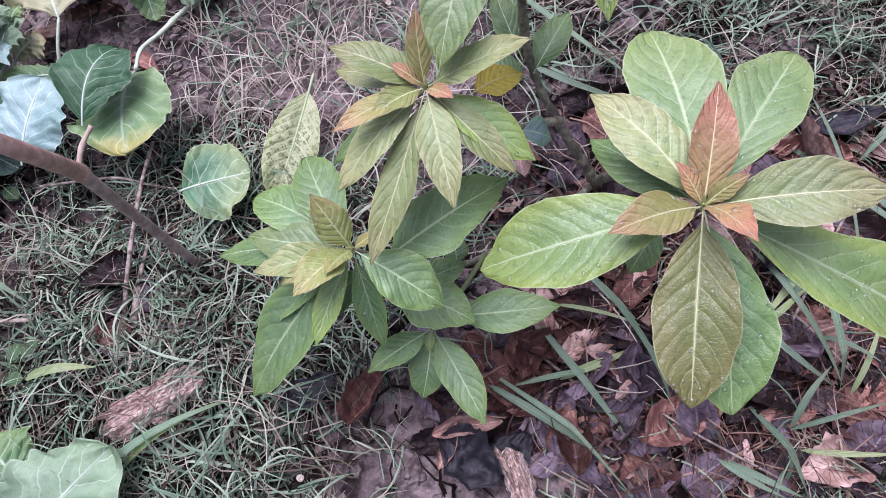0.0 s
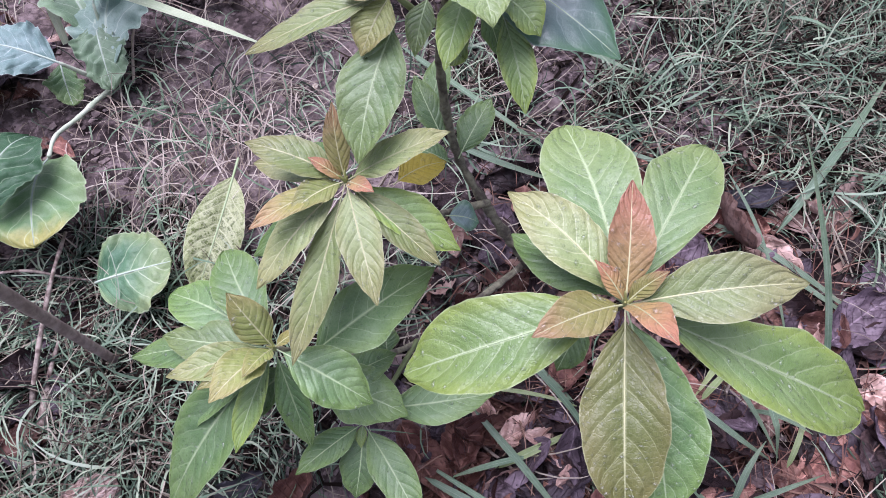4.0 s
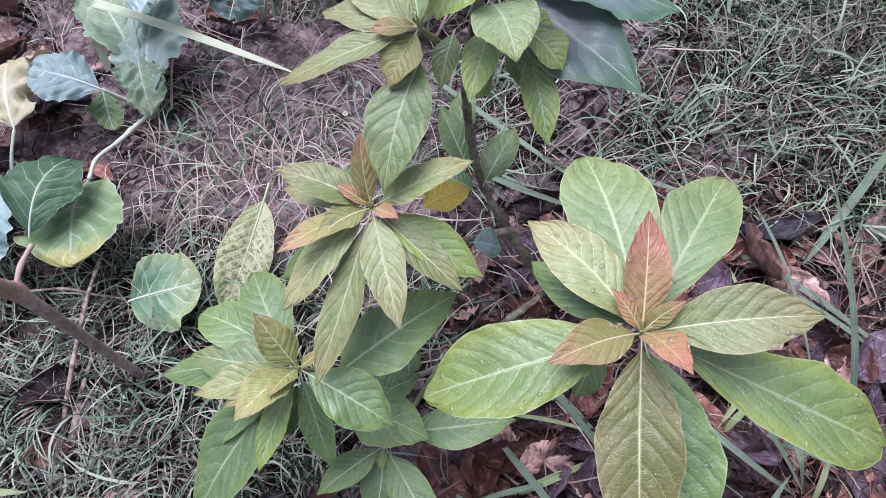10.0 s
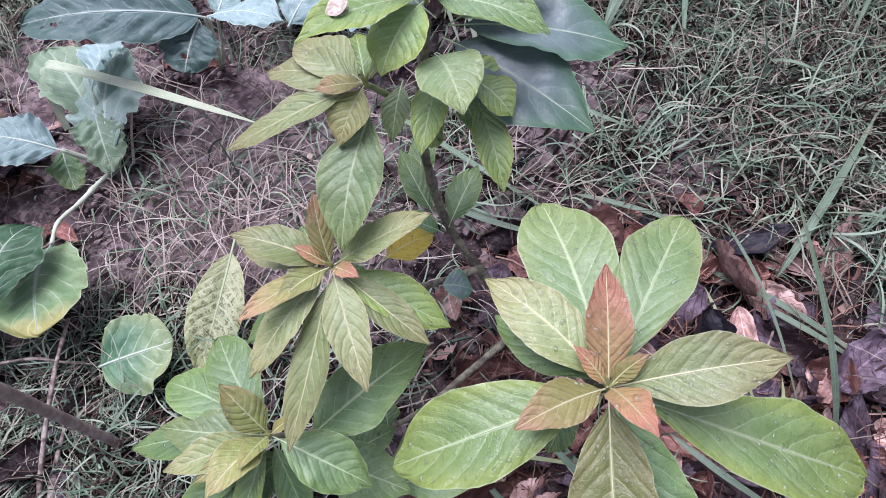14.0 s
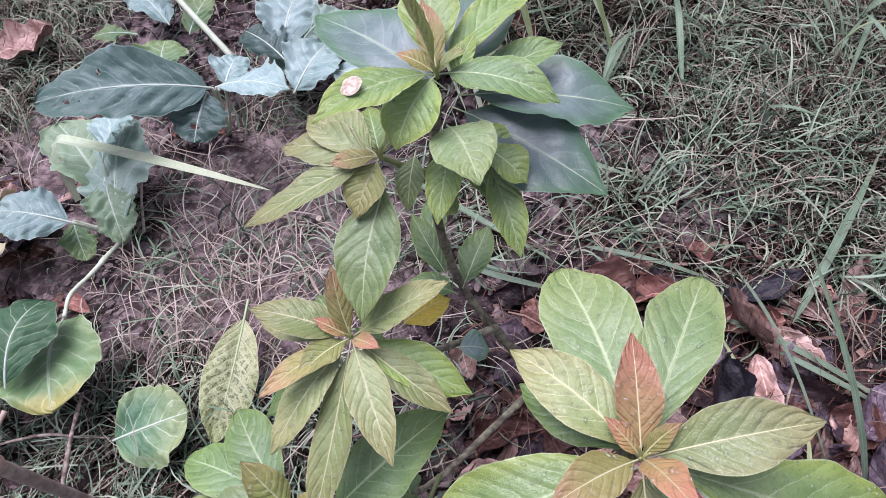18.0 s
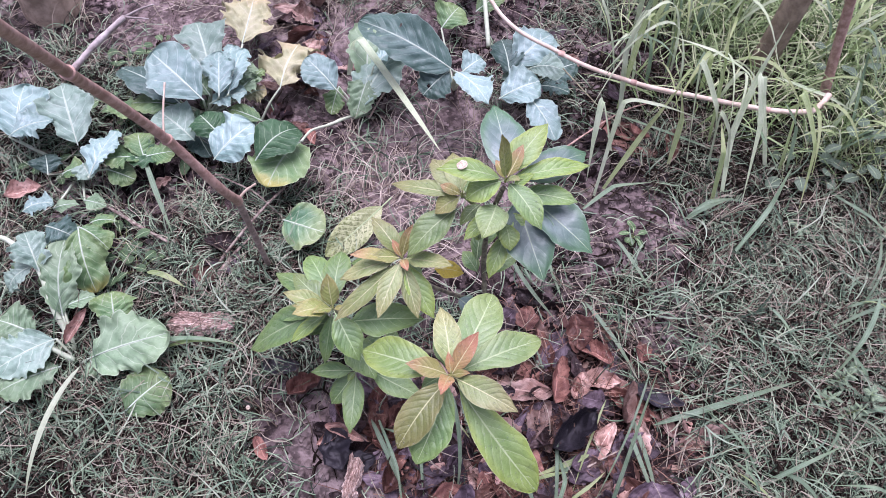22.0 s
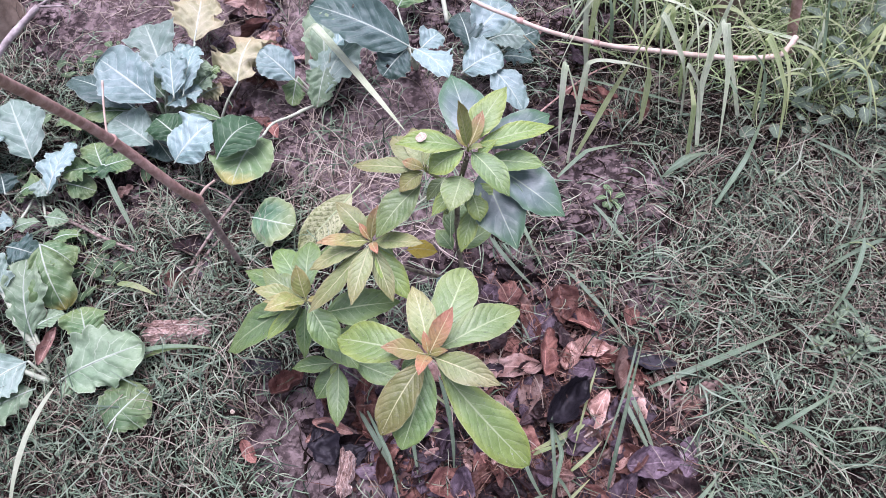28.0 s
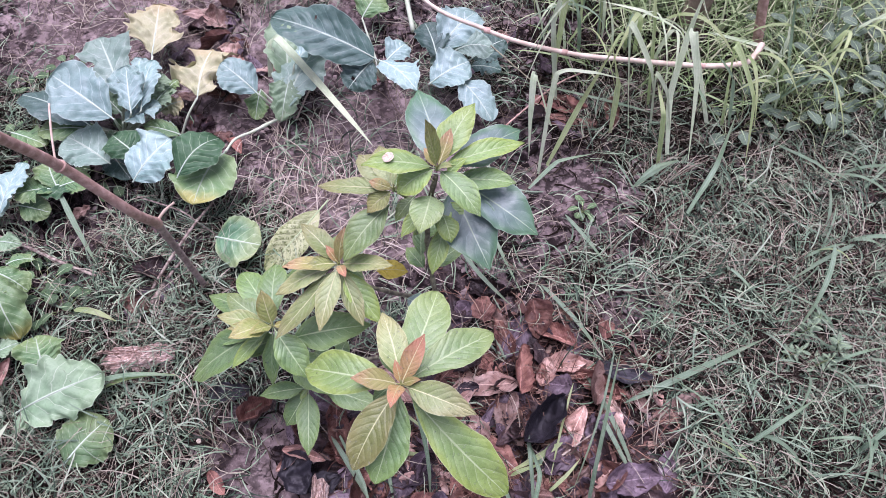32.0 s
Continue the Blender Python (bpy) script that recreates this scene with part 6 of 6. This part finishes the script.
def dead_leaf_mesh(long, width, curl, cup, seed, material):
    """A dry leaf: torn outline, sharp creases, one side often folded over."""
    rnd = random.Random(seed)
    ph, lean, tear = rnd.uniform(0, 6), rnd.uniform(-0.7, 0.7), rnd.uniform(0.1, 0.45)
    rows, uv, nu, nv = [], [], 20, 7
    for i in range(nu + 1):
        u = i / nu
        w = max(0.0015, 0.5 * width * math.sin(math.pi * min(0.999, max(0.001, u)) ** 0.9) ** 0.6)
        row = []
        for j in range(-nv, nv + 1):
            x = j / nv
            side = 1 if x > 0 else -1
            ragged = 1 + abs(x) * (tear * noise.noise(Vector((u * 4.5, side * 3, seed * 1.9))) + 0.5 * tear * noise.noise(Vector((u * 15, side * 3, seed * 0.7))))
            ww = w * ragged
            crease = abs(noise.noise(Vector((u * 4, x * 1.6, seed * 1.3)))) + 0.5 * abs(noise.noise(Vector((u * 9 + x * 2, x * 4, seed * 2.1))))
            z = curl * long * (u - 0.5) ** 2 * 2 + cup * ww * x * x + lean * ww * max(0.0, x) + 0.30 * width * crease + 0.05 * width * math.sin(13 * u + 3 * ph) * x * x
            row.append((long * (u - 0.5), ww * x * (1 - 0.25 * abs(cup) * abs(x)) + 0.08 * long * math.sin(2.4 * u + ph), z))
            uv.append((u, 0.5 + 0.5 * x))
        rows.append(row)
    data = grid_mesh("dead_leaf", rows, uv=uv)
    data.materials.append(material)
    data.polygons.foreach_set("use_smooth", [True] * len(data.polygons))
    return data


rnd = random.Random(5)
DEAD = [(k % 4, dead_leaf_mesh(rnd.uniform(0.07, 0.15), rnd.uniform(0.035, 0.07), rnd.uniform(-0.3, 0.4), rnd.uniform(-0.5, 0.9), k, LITTER[k % 4])) for k in range(28)]


def strew(count, pick):
    made = 0
    while made < count:
        x, y = pick()
        which, data = DEAD[rnd.choice((0, 0, 0, 1, 1, 2, 2, 2, 2, 3, 3, 3)) + 4 * rnd.randrange(7)]
        ob = new("dead_leaf", data)
        tagged(ob, LITTER_LABEL[which], "dead leaf", "leaf litter")
        s = rnd.uniform(0.6, 1.15)
        ob.matrix_world = pose(x, y, ground_height(x, y) + rnd.uniform(0.004, 0.024), rnd.gauss(0, 16), rnd.gauss(0, 16), rnd.uniform(0, 360)) @ Matrix.Diagonal((s, s, s, 1))
        made += 1


def under_plant():
    while True:
        x, y = rnd.gauss(0.65, 0.20), rnd.gauss(0.63, 0.22)
        if 0.28 < x < 1.02 and 0.26 < y < 1.05:
            return x, y


strew(215, under_plant)
strew(60, lambda: (rnd.gauss(0.36, 0.09), rnd.gauss(0.56, 0.07)))
strew(14, lambda: (rnd.uniform(-0.42, -0.22), rnd.uniform(0.62, 0.86)))
strew(42, lambda: (rnd.uniform(-0.75, -0.35), rnd.uniform(1.15, 1.75)))
strew(8, lambda: (rnd.uniform(0.35, 0.65), rnd.uniform(1.5, 1.75)))
strew(8, lambda: (rnd.uniform(-0.2, 0.4), rnd.uniform(1.55, 2.0)))


strew(5, lambda: (rnd.gauss(0.526, 0.03), rnd.gauss(1.698, 0.03)))


def crumpled(name, place, long, width, turn, tilt, material, label, category, seed, curl=0.3, cup=0.6):
    ob = part(name, dead_leaf_mesh(long, width, curl, cup, seed, material), None)
    ob.matrix_world = pose(*place, tilt, 0, turn)
    return tagged(ob, label, category)


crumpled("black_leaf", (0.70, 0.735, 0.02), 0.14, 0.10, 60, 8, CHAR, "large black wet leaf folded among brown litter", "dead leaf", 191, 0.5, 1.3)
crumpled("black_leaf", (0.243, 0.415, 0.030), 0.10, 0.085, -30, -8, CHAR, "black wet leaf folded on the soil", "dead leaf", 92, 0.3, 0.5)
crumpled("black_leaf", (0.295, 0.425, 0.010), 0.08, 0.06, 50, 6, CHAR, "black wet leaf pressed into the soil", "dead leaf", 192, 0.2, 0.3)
crumpled("black_leaf", (0.93, 0.68, 0.02), 0.12, 0.08, 20, 5, LITTER[2], "dark purple wet leaf in the litter", "dead leaf", 93)
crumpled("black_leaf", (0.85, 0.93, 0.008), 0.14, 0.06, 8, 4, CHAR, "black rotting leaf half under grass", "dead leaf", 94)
crumpled("dry_leaf", (0.615, 0.825, 0.035), 0.12, 0.065, 100, 18, LITTER[0], "large red-brown dry leaf standing on the litter", "dead leaf", 95, 0.3, 1.0)
crumpled("dry_leaf", (0.785, 0.855, 0.03), 0.11, 0.05, 110, 20, LITTER[1], "pale tan curled dry leaf", "dead leaf", 96, 0.5, 1.2)
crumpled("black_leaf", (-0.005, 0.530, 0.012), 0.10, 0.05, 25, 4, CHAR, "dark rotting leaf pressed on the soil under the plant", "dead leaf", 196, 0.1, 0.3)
crumpled("dry_leaf", (0.205, 0.440, 0.032), 0.075, 0.035, 75, 10, LITTER[1], "tan curled dry leaf beside a black one", "dead leaf", 197, 0.5, 1.2)
crumpled("dry_leaf", (0.241, 0.457, 0.036), 0.10, 0.040, 15, 8, LITTER[1], "long tan curled dry leaf on the soil", "dead leaf", 97, 0.4, 1.3)
crumpled("dry_leaf", (0.098, 0.505, 0.03), 0.09, 0.06, 70, -10, LITTER[0], "brown crumpled dead leaf on the soil", "dead leaf", 98, 0.6, 1.2)
crumpled("dry_leaf", (0.085, 0.335, 0.025), 0.065, 0.035, -20, 0, LITTER[0], "reddish dead leaf on the soil", "dead leaf", 99, 0.2, 0.6)
crumpled("dry_leaf", (-0.50, 0.345, 0.04), 0.10, 0.04, 110, 20, LITTER[1], "brown dry leaf at the foot of a cabbage", "dead leaf", 100, 0.4, 1.2)
crumpled("dry_leaf", (0.511, 1.585, 0.11), 0.07, 0.034, 160, 25, LITTER[0], "red-brown curled dry leaf caught on a twig in the grass", "dead leaf", 103, 0.6, 1.1)
crumpled("dry_leaf", (-0.93, 0.58, 0.040), 0.10, 0.05, 40, 6, LITTER[1], "pinkish dry leaf lying under the cabbages", "dead leaf", 104, 0.2, 0.5)
crumpled("dry_leaf", (-0.624, 0.803, 0.025), 0.06, 0.045, 60, 5, LITTER[1], "small yellowed dead leaf on the soil", "dead leaf", 105, 0.2, 0.5)
crumpled("dry_leaf", (-0.67, 1.66, 0.02), 0.08, 0.06, 10, 0, LITTER[1], "curled pinkish dry leaf like a cup", "dead leaf", 101, 1.2, 2.0)
crumpled("dry_leaf", (-0.60, 1.98, 0.03), 0.16, 0.12, 30, 5, LITTER[1], "broad orange-brown dry leaf on the soil", "dead leaf", 102, 0.3, 0.5)


def fragments(count):
    """The crumbs of leaf between the whole ones, as one mesh."""
    verts, faces = [], []
    for k in range(count):
        x, y = under_plant()
        m = pose(x, y, ground_height(x, y) + rnd.uniform(0.001, 0.012), rnd.gauss(0, 20), rnd.gauss(0, 20), rnd.uniform(0, 360))
        l, w, c = 0.004 + 0.022 * rnd.random() ** 2, rnd.uniform(0.002, 0.012), rnd.uniform(-0.3, 0.3)
        n = len(verts)
        for i in range(4):
            for j in range(4):
                a, b = i / 1.5 - 1, j / 1.5 - 1
                verts.append(tuple(m @ Vector((l * a * rnd.uniform(0.6, 1.1), w * b * (1.1 - 0.5 * abs(a)) * rnd.uniform(0.5, 1.1), c * l * a * a + 0.003 * rnd.uniform(-1, 1)))))
        faces += [(n + 4 * i + j, n + 4 * i + j + 1, n + 4 * i + j + 5, n + 4 * i + j + 4) for i in range(3) for j in range(3)]
    data = bpy.data.meshes.new("leaf_crumbs")
    data.from_pydata(verts, [], faces)
    k = Mat("leaf_crumbs", 0.7, 0.25)
    c = k.ramp(k.island(), (0.0, (0.02, 0.013, 0.013)), (0.45, (0.10, 0.045, 0.035)), (0.75, (0.20, 0.10, 0.07)), (1.0, (0.40, 0.27, 0.20)))
    k.colour(k.mix(k.math("MULTIPLY", k.noise(160, 4), 0.7), c, (0.03, 0.018, 0.018)))
    tagged(part("leaf_crumbs", data, k.m), "broken brown crumbs of dead leaves over the soil", "leaf litter", kind="stuff")


fragments(1500)
at = np.array([(x, y, ground_height(x, y) + 0.012) for x, y in (under_plant() for k in range(900))])
u = np.random.uniform
STEM = grass_material("dead_leaf_stalks", ((0.0, (0.06, 0.025, 0.02)), (0.5, (0.17, 0.08, 0.055)), (1.0, (0.42, 0.28, 0.20))), 0.6)
tagged(ribbons("leaf_stalks", at, u(0, 6.28, 900), u(0.04, 0.13, 900), u(0.0012, 0.0026, 900), u(-0.1, 0.35, 900), u(0.0, 0.5, 900), u(-0.8, 0.8, 900), STEM, "thin brown leaf stalks strewn through the litter"), "thin brown leaf stalks strewn through the litter", "leaf litter", kind="stuff")


# weathered pieces of bark
def bark_chip(place, long, width, turn, label, seed):
    """A flat rotten piece with a fibrous, broken surface."""
    rnd2 = random.Random(seed)
    root = thing("bark_chip", place, label, "bark")

    def slab(l, w, thick, key):
        rows, nu, nv = [], 36, 9
        for i in range(nu + 1):
            u = i / nu
            e = 0.5 * w * min(1.0, (7 * u) ** 0.5, (6 * (1 - u)) ** 0.5)
            row = []
            for j in range(-nv, nv + 1):
                x = j / nv
                ee = e * (1 + 0.4 * abs(x) * noise.noise(Vector((u * 5, x, key))) + 0.25 * abs(x) * noise.noise(Vector((u * 17, x, key + 4))))
                end = 0.10 * l * noise.noise(Vector((x * 6, key, 0))) * (2 * u - 1)
                h = thick * (1 - x ** 4) * min(1.0, 10 * u, 10 * (1 - u)) * (0.75 + 0.5 * noise.noise(Vector((u * 5, x * 8, key))) + 0.4 * noise.noise(Vector((u * 14, x * 17, key))))
                row.append((l * (u - 0.5) + end, ee * x, max(-0.004, h) - 0.004))
            rows.append(row)
        return grid_mesh("slab", rows)

    part("slab", slab(long, width, 0.024, seed), CHIP, root, smooth=False)
    for k in range(8):
        ob = part("splinter", slab(long * rnd2.uniform(0.3, 0.6), width * rnd2.uniform(0.12, 0.28), 0.010, seed + 9 * k + 3), CHIP, root, smooth=False)
        ob.matrix_local = pose(rnd2.uniform(-0.3, 0.3) * long, rnd2.uniform(-0.4, 0.4) * width, 0.012, rnd2.uniform(-10, 10), rnd2.uniform(-6, 6), rnd2.uniform(-8, 8))
    root.matrix_world = pose(*place, 0, 0, turn)


CHIP = Mat("weathered_bark_chip", 0.9, 0.2)
stretch = CHIP.n.new("ShaderNodeMapping")
stretch.inputs["Scale"].default_value = (1, 7, 3)
CHIP.l.new(CHIP.coord(), stretch.inputs[0])
grain, patch = CHIP.noise(55, 6, stretch.outputs[0]), CHIP.noise(45, 4)
tone = CHIP.ramp(grain, (0.3, (0.10, 0.065, 0.055)), (0.46, (0.44, 0.31, 0.255)), (0.66, (0.82, 0.70, 0.61)))
CHIP.colour(CHIP.mix(CHIP.span(patch, 0.55, 0.75, 0.0, 0.6), tone, (0.10, 0.065, 0.05)))
CHIP.bump(grain, 1.0, 0.006)
CHIP = CHIP.m


bark_chip((-0.25, 0.52, 0.014), 0.18, 0.06, 30, "weathered splintered piece of pale bark in the grass", 1)
bark_chip((0.310, 0.382, 0.030), 0.10, 0.038, -70, "short splintered piece of pale wood on the soil", 2)

# soil clods
CLOD = plain_material("purplish_soil_clod", (0.10, 0.076, 0.07), (0.27, 0.215, 0.20), 40, 0.95, 0.9)


def clod(place, r, seed):
    bm = bmesh.new()
    bmesh.ops.create_icosphere(bm, subdivisions=3, radius=r)
    for v in bm.verts:
        v.co *= 1 + 0.7 * noise.noise(v.co * (1.8 / r) + Vector((seed, 0, 0))) + 0.3 * noise.noise(v.co * (6 / r) + Vector((seed, 5, 0)))
        v.co.z *= 0.6
    ob = tagged(part("clod", bm, CLOD), "rough purplish brown clod of soil", "clod", "soil clods")
    ob.location = place


for k in range(60):
    zone = rnd.choice(((0.05, 1.25, 0.22, 0.2), (0.75, 1.33, 0.12, 0.1), (-0.6, 1.5, 0.4, 0.35), (0.22, 0.38, 0.15, 0.08), (0.1, 1.7, 0.3, 0.2), (0.42, 0.60, 0.06, 0.05)))
    x, y, r = rnd.gauss(zone[0], zone[2]), rnd.gauss(zone[1], zone[3]), rnd.choice((0.008, 0.010, 0.013, 0.018))
    clod((x, y, ground_height(x, y) + 0.1 * r), r, k)


def crumbs(count):
    """Small lumps of soil lying loose, as one mesh."""
    bm = bmesh.new()
    bmesh.ops.create_icosphere(bm, subdivisions=1, radius=1.0)
    ball, tris = [v.co.copy() for v in bm.verts], [[v.index for v in f.verts] for f in bm.faces]
    bm.free()
    verts, faces = [], []
    while len(faces) < count * len(tris):
        x, y = rnd.uniform(-1.3, 1.6), rnd.uniform(0.15, 2.5)
        if rnd.random() < cover(x, y):
            continue
        r, n = 0.002 + 0.007 * rnd.random() ** 3, len(verts)
        z = ground_height(x, y) + 0.2 * r
        verts += [(x + r * b.x * rnd.uniform(0.4, 1.6), y + r * b.y * rnd.uniform(0.4, 1.6), z + r * b.z * rnd.uniform(0.3, 1.0)) for b in ball]
        faces += [[n + i for i in t] for t in tris]
    data = bpy.data.meshes.new("soil_crumbs")
    data.from_pydata(verts, [], faces)
    tagged(part("soil_crumbs", data, CLOD, smooth=False), "loose crumbs of purplish brown soil", "soil", kind="stuff")


crumbs(9000)

# ---- small details on the avocado ----
BUD = plain_material("green_bud", (0.26, 0.30, 0.10), (0.36, 0.36, 0.14), 60, 0.5, 0.2)
for cx, cy, cz in ((0.465, 0.545, 0.55), (0.243, 0.745, 0.451), (0.142, 0.619, 0.337), (0.311, 0.866, 0.573), (0.38, 0.904, 0.625), (0.205, 0.578, 0.14)):
    for k in range(3):
        a = 2.1 * k + cx * 40
        tube("bud", [(cx, cy, cz - 0.004), (cx + 0.002 * math.cos(a), cy + 0.002 * math.sin(a), cz + 0.006), (cx + 0.005 * math.cos(a), cy + 0.005 * math.sin(a), cz + 0.014)], 0.0024, 0.0007, BUD, avocado, "", 7, 0.1, 4)

# a papery brown sheath at the fork of the stem
leaf(avocado, (0.372, 0.905, 0.525), (0.366, 0.885, 0.455), 0.026, "sheath", 0.008, 0.5, 180, "ovate", "dry red-brown sheath at the fork", "sheath", 0.0, 0, 0.1, 6, 0.0008)


def disc(name, place, r, normal, material, label, category, seed):
    """A small ragged scrap, domed a little."""
    rings = []
    for k in range(5):
        q = r * max(0.02, k / 4)
        rings.append([(q * math.cos(a) * (1 + 0.12 * noise.noise(Vector((math.cos(a), math.sin(a), seed)))), q * math.sin(a) * (1 + 0.12 * noise.noise(Vector((math.cos(a), math.sin(a), seed + 3)))), 0.0009 * (1 - (k / 4) ** 2)) for a in [i * math.pi / 9 for i in range(18)]])
    ob = tagged(part(name, grid_mesh(name, rings, closed=True), material), label, category)
    ob.matrix_world = Matrix.Translation(place) @ Vector(normal).to_track_quat("Z", "Y").to_matrix().to_4x4()
    return ob


PALE = plain_material("pale_petal", (0.40, 0.31, 0.22), (0.74, 0.68, 0.55), 260, 0.6, 0.5)
disc("petal", (0.304, 0.871, 0.6615), 0.0105, (-0.25, -0.12, 0.95), PALE, "round pinkish white petal stuck on a wet leaf", "petal", 1.0)
for k, (x, y) in enumerate(((0.112, 1.266), (-0.01, 0.40))):
    disc("petal", (x, y, ground_height(x, y) + 0.02), 0.0055, (0.2, -0.3, 0.9), PALE, "small pale fallen petal on the soil", "petal", 4.0 + k)

# ---- water drops on the upper leaves ----
WATER = Mat("water_drop", 0.05, 0.5)
clear, shine, blend = WATER.n.new("ShaderNodeBsdfTransparent"), WATER.n.new("ShaderNodeBsdfGlossy"), WATER.n.new("ShaderNodeMixShader")
shine.inputs["Roughness"].default_value = 0.3
blend.inputs[0].default_value = 0.045
clear.inputs[0].default_value = (0.93, 0.94, 0.92, 1)
for node, slot in ((clear, 1), (shine, 2)):
    WATER.l.new(node.outputs[0], blend.inputs[slot])
WATER.l.new(blend.outputs[0], WATER.n["Material Output"].inputs[0])


def drops(ob, count, seed):
    """Beads of rain standing on a leaf, one mesh under it."""
    rnd3 = random.Random(seed)
    me = ob.data
    top = [p for p in me.polygons if p.area > 4e-7]
    if not top:
        return
    weight = [p.area for p in top]
    # a low dome: two rings of seven and a top
    ball = [Vector((q * math.cos(i * math.tau / 7), q * math.sin(i * math.tau / 7), h)) for q, h in ((1.0, -0.5), (0.72, 0.55)) for i in range(7)] + [Vector((0, 0, 1.0))]
    tris = [(i, (i + 1) % 7, 7 + (i + 1) % 7, 7 + i) for i in range(7)] + [(7 + i, 7 + (i + 1) % 7, 14) for i in range(7)]
    verts, faces = [], []
    for p in rnd3.choices(top, weight, k=count):
        q = [Vector(me.vertices[i].co) for i in p.vertices]
        c = q[0].lerp(q[2], rnd3.uniform(0.2, 0.8)).lerp(q[1].lerp(q[3], rnd3.uniform(0.2, 0.8)), 0.5)
        n = p.normal if p.normal.z > 0 else -p.normal
        r = 0.0006 + 0.0017 * rnd3.random() ** 3
        turn = n.to_track_quat("Z", "Y").to_matrix()
        long = rnd3.uniform(1.0, 2.2)
        k = len(verts)
        verts += [tuple(c + turn @ Vector((b.x * r * long, b.y * r, (b.z * 0.55 + 0.25) * r))) for b in ball]
        faces += [[k + i for i in t] for t in tris]
    data = bpy.data.meshes.new("dew")
    data.from_pydata(verts, [], faces)
    tagged(part("dew", data, WATER.m, ob, "beads of rain water"), kind="stuff")


for k, ob in enumerate([o for o in avocado.children if o.name.startswith("leaf") and "dark" not in o.data.materials[0].name]):
    area = sum(p.area for p in ob.data.polygons)
    drops(ob, int(min(260, 22000 * area)), k)
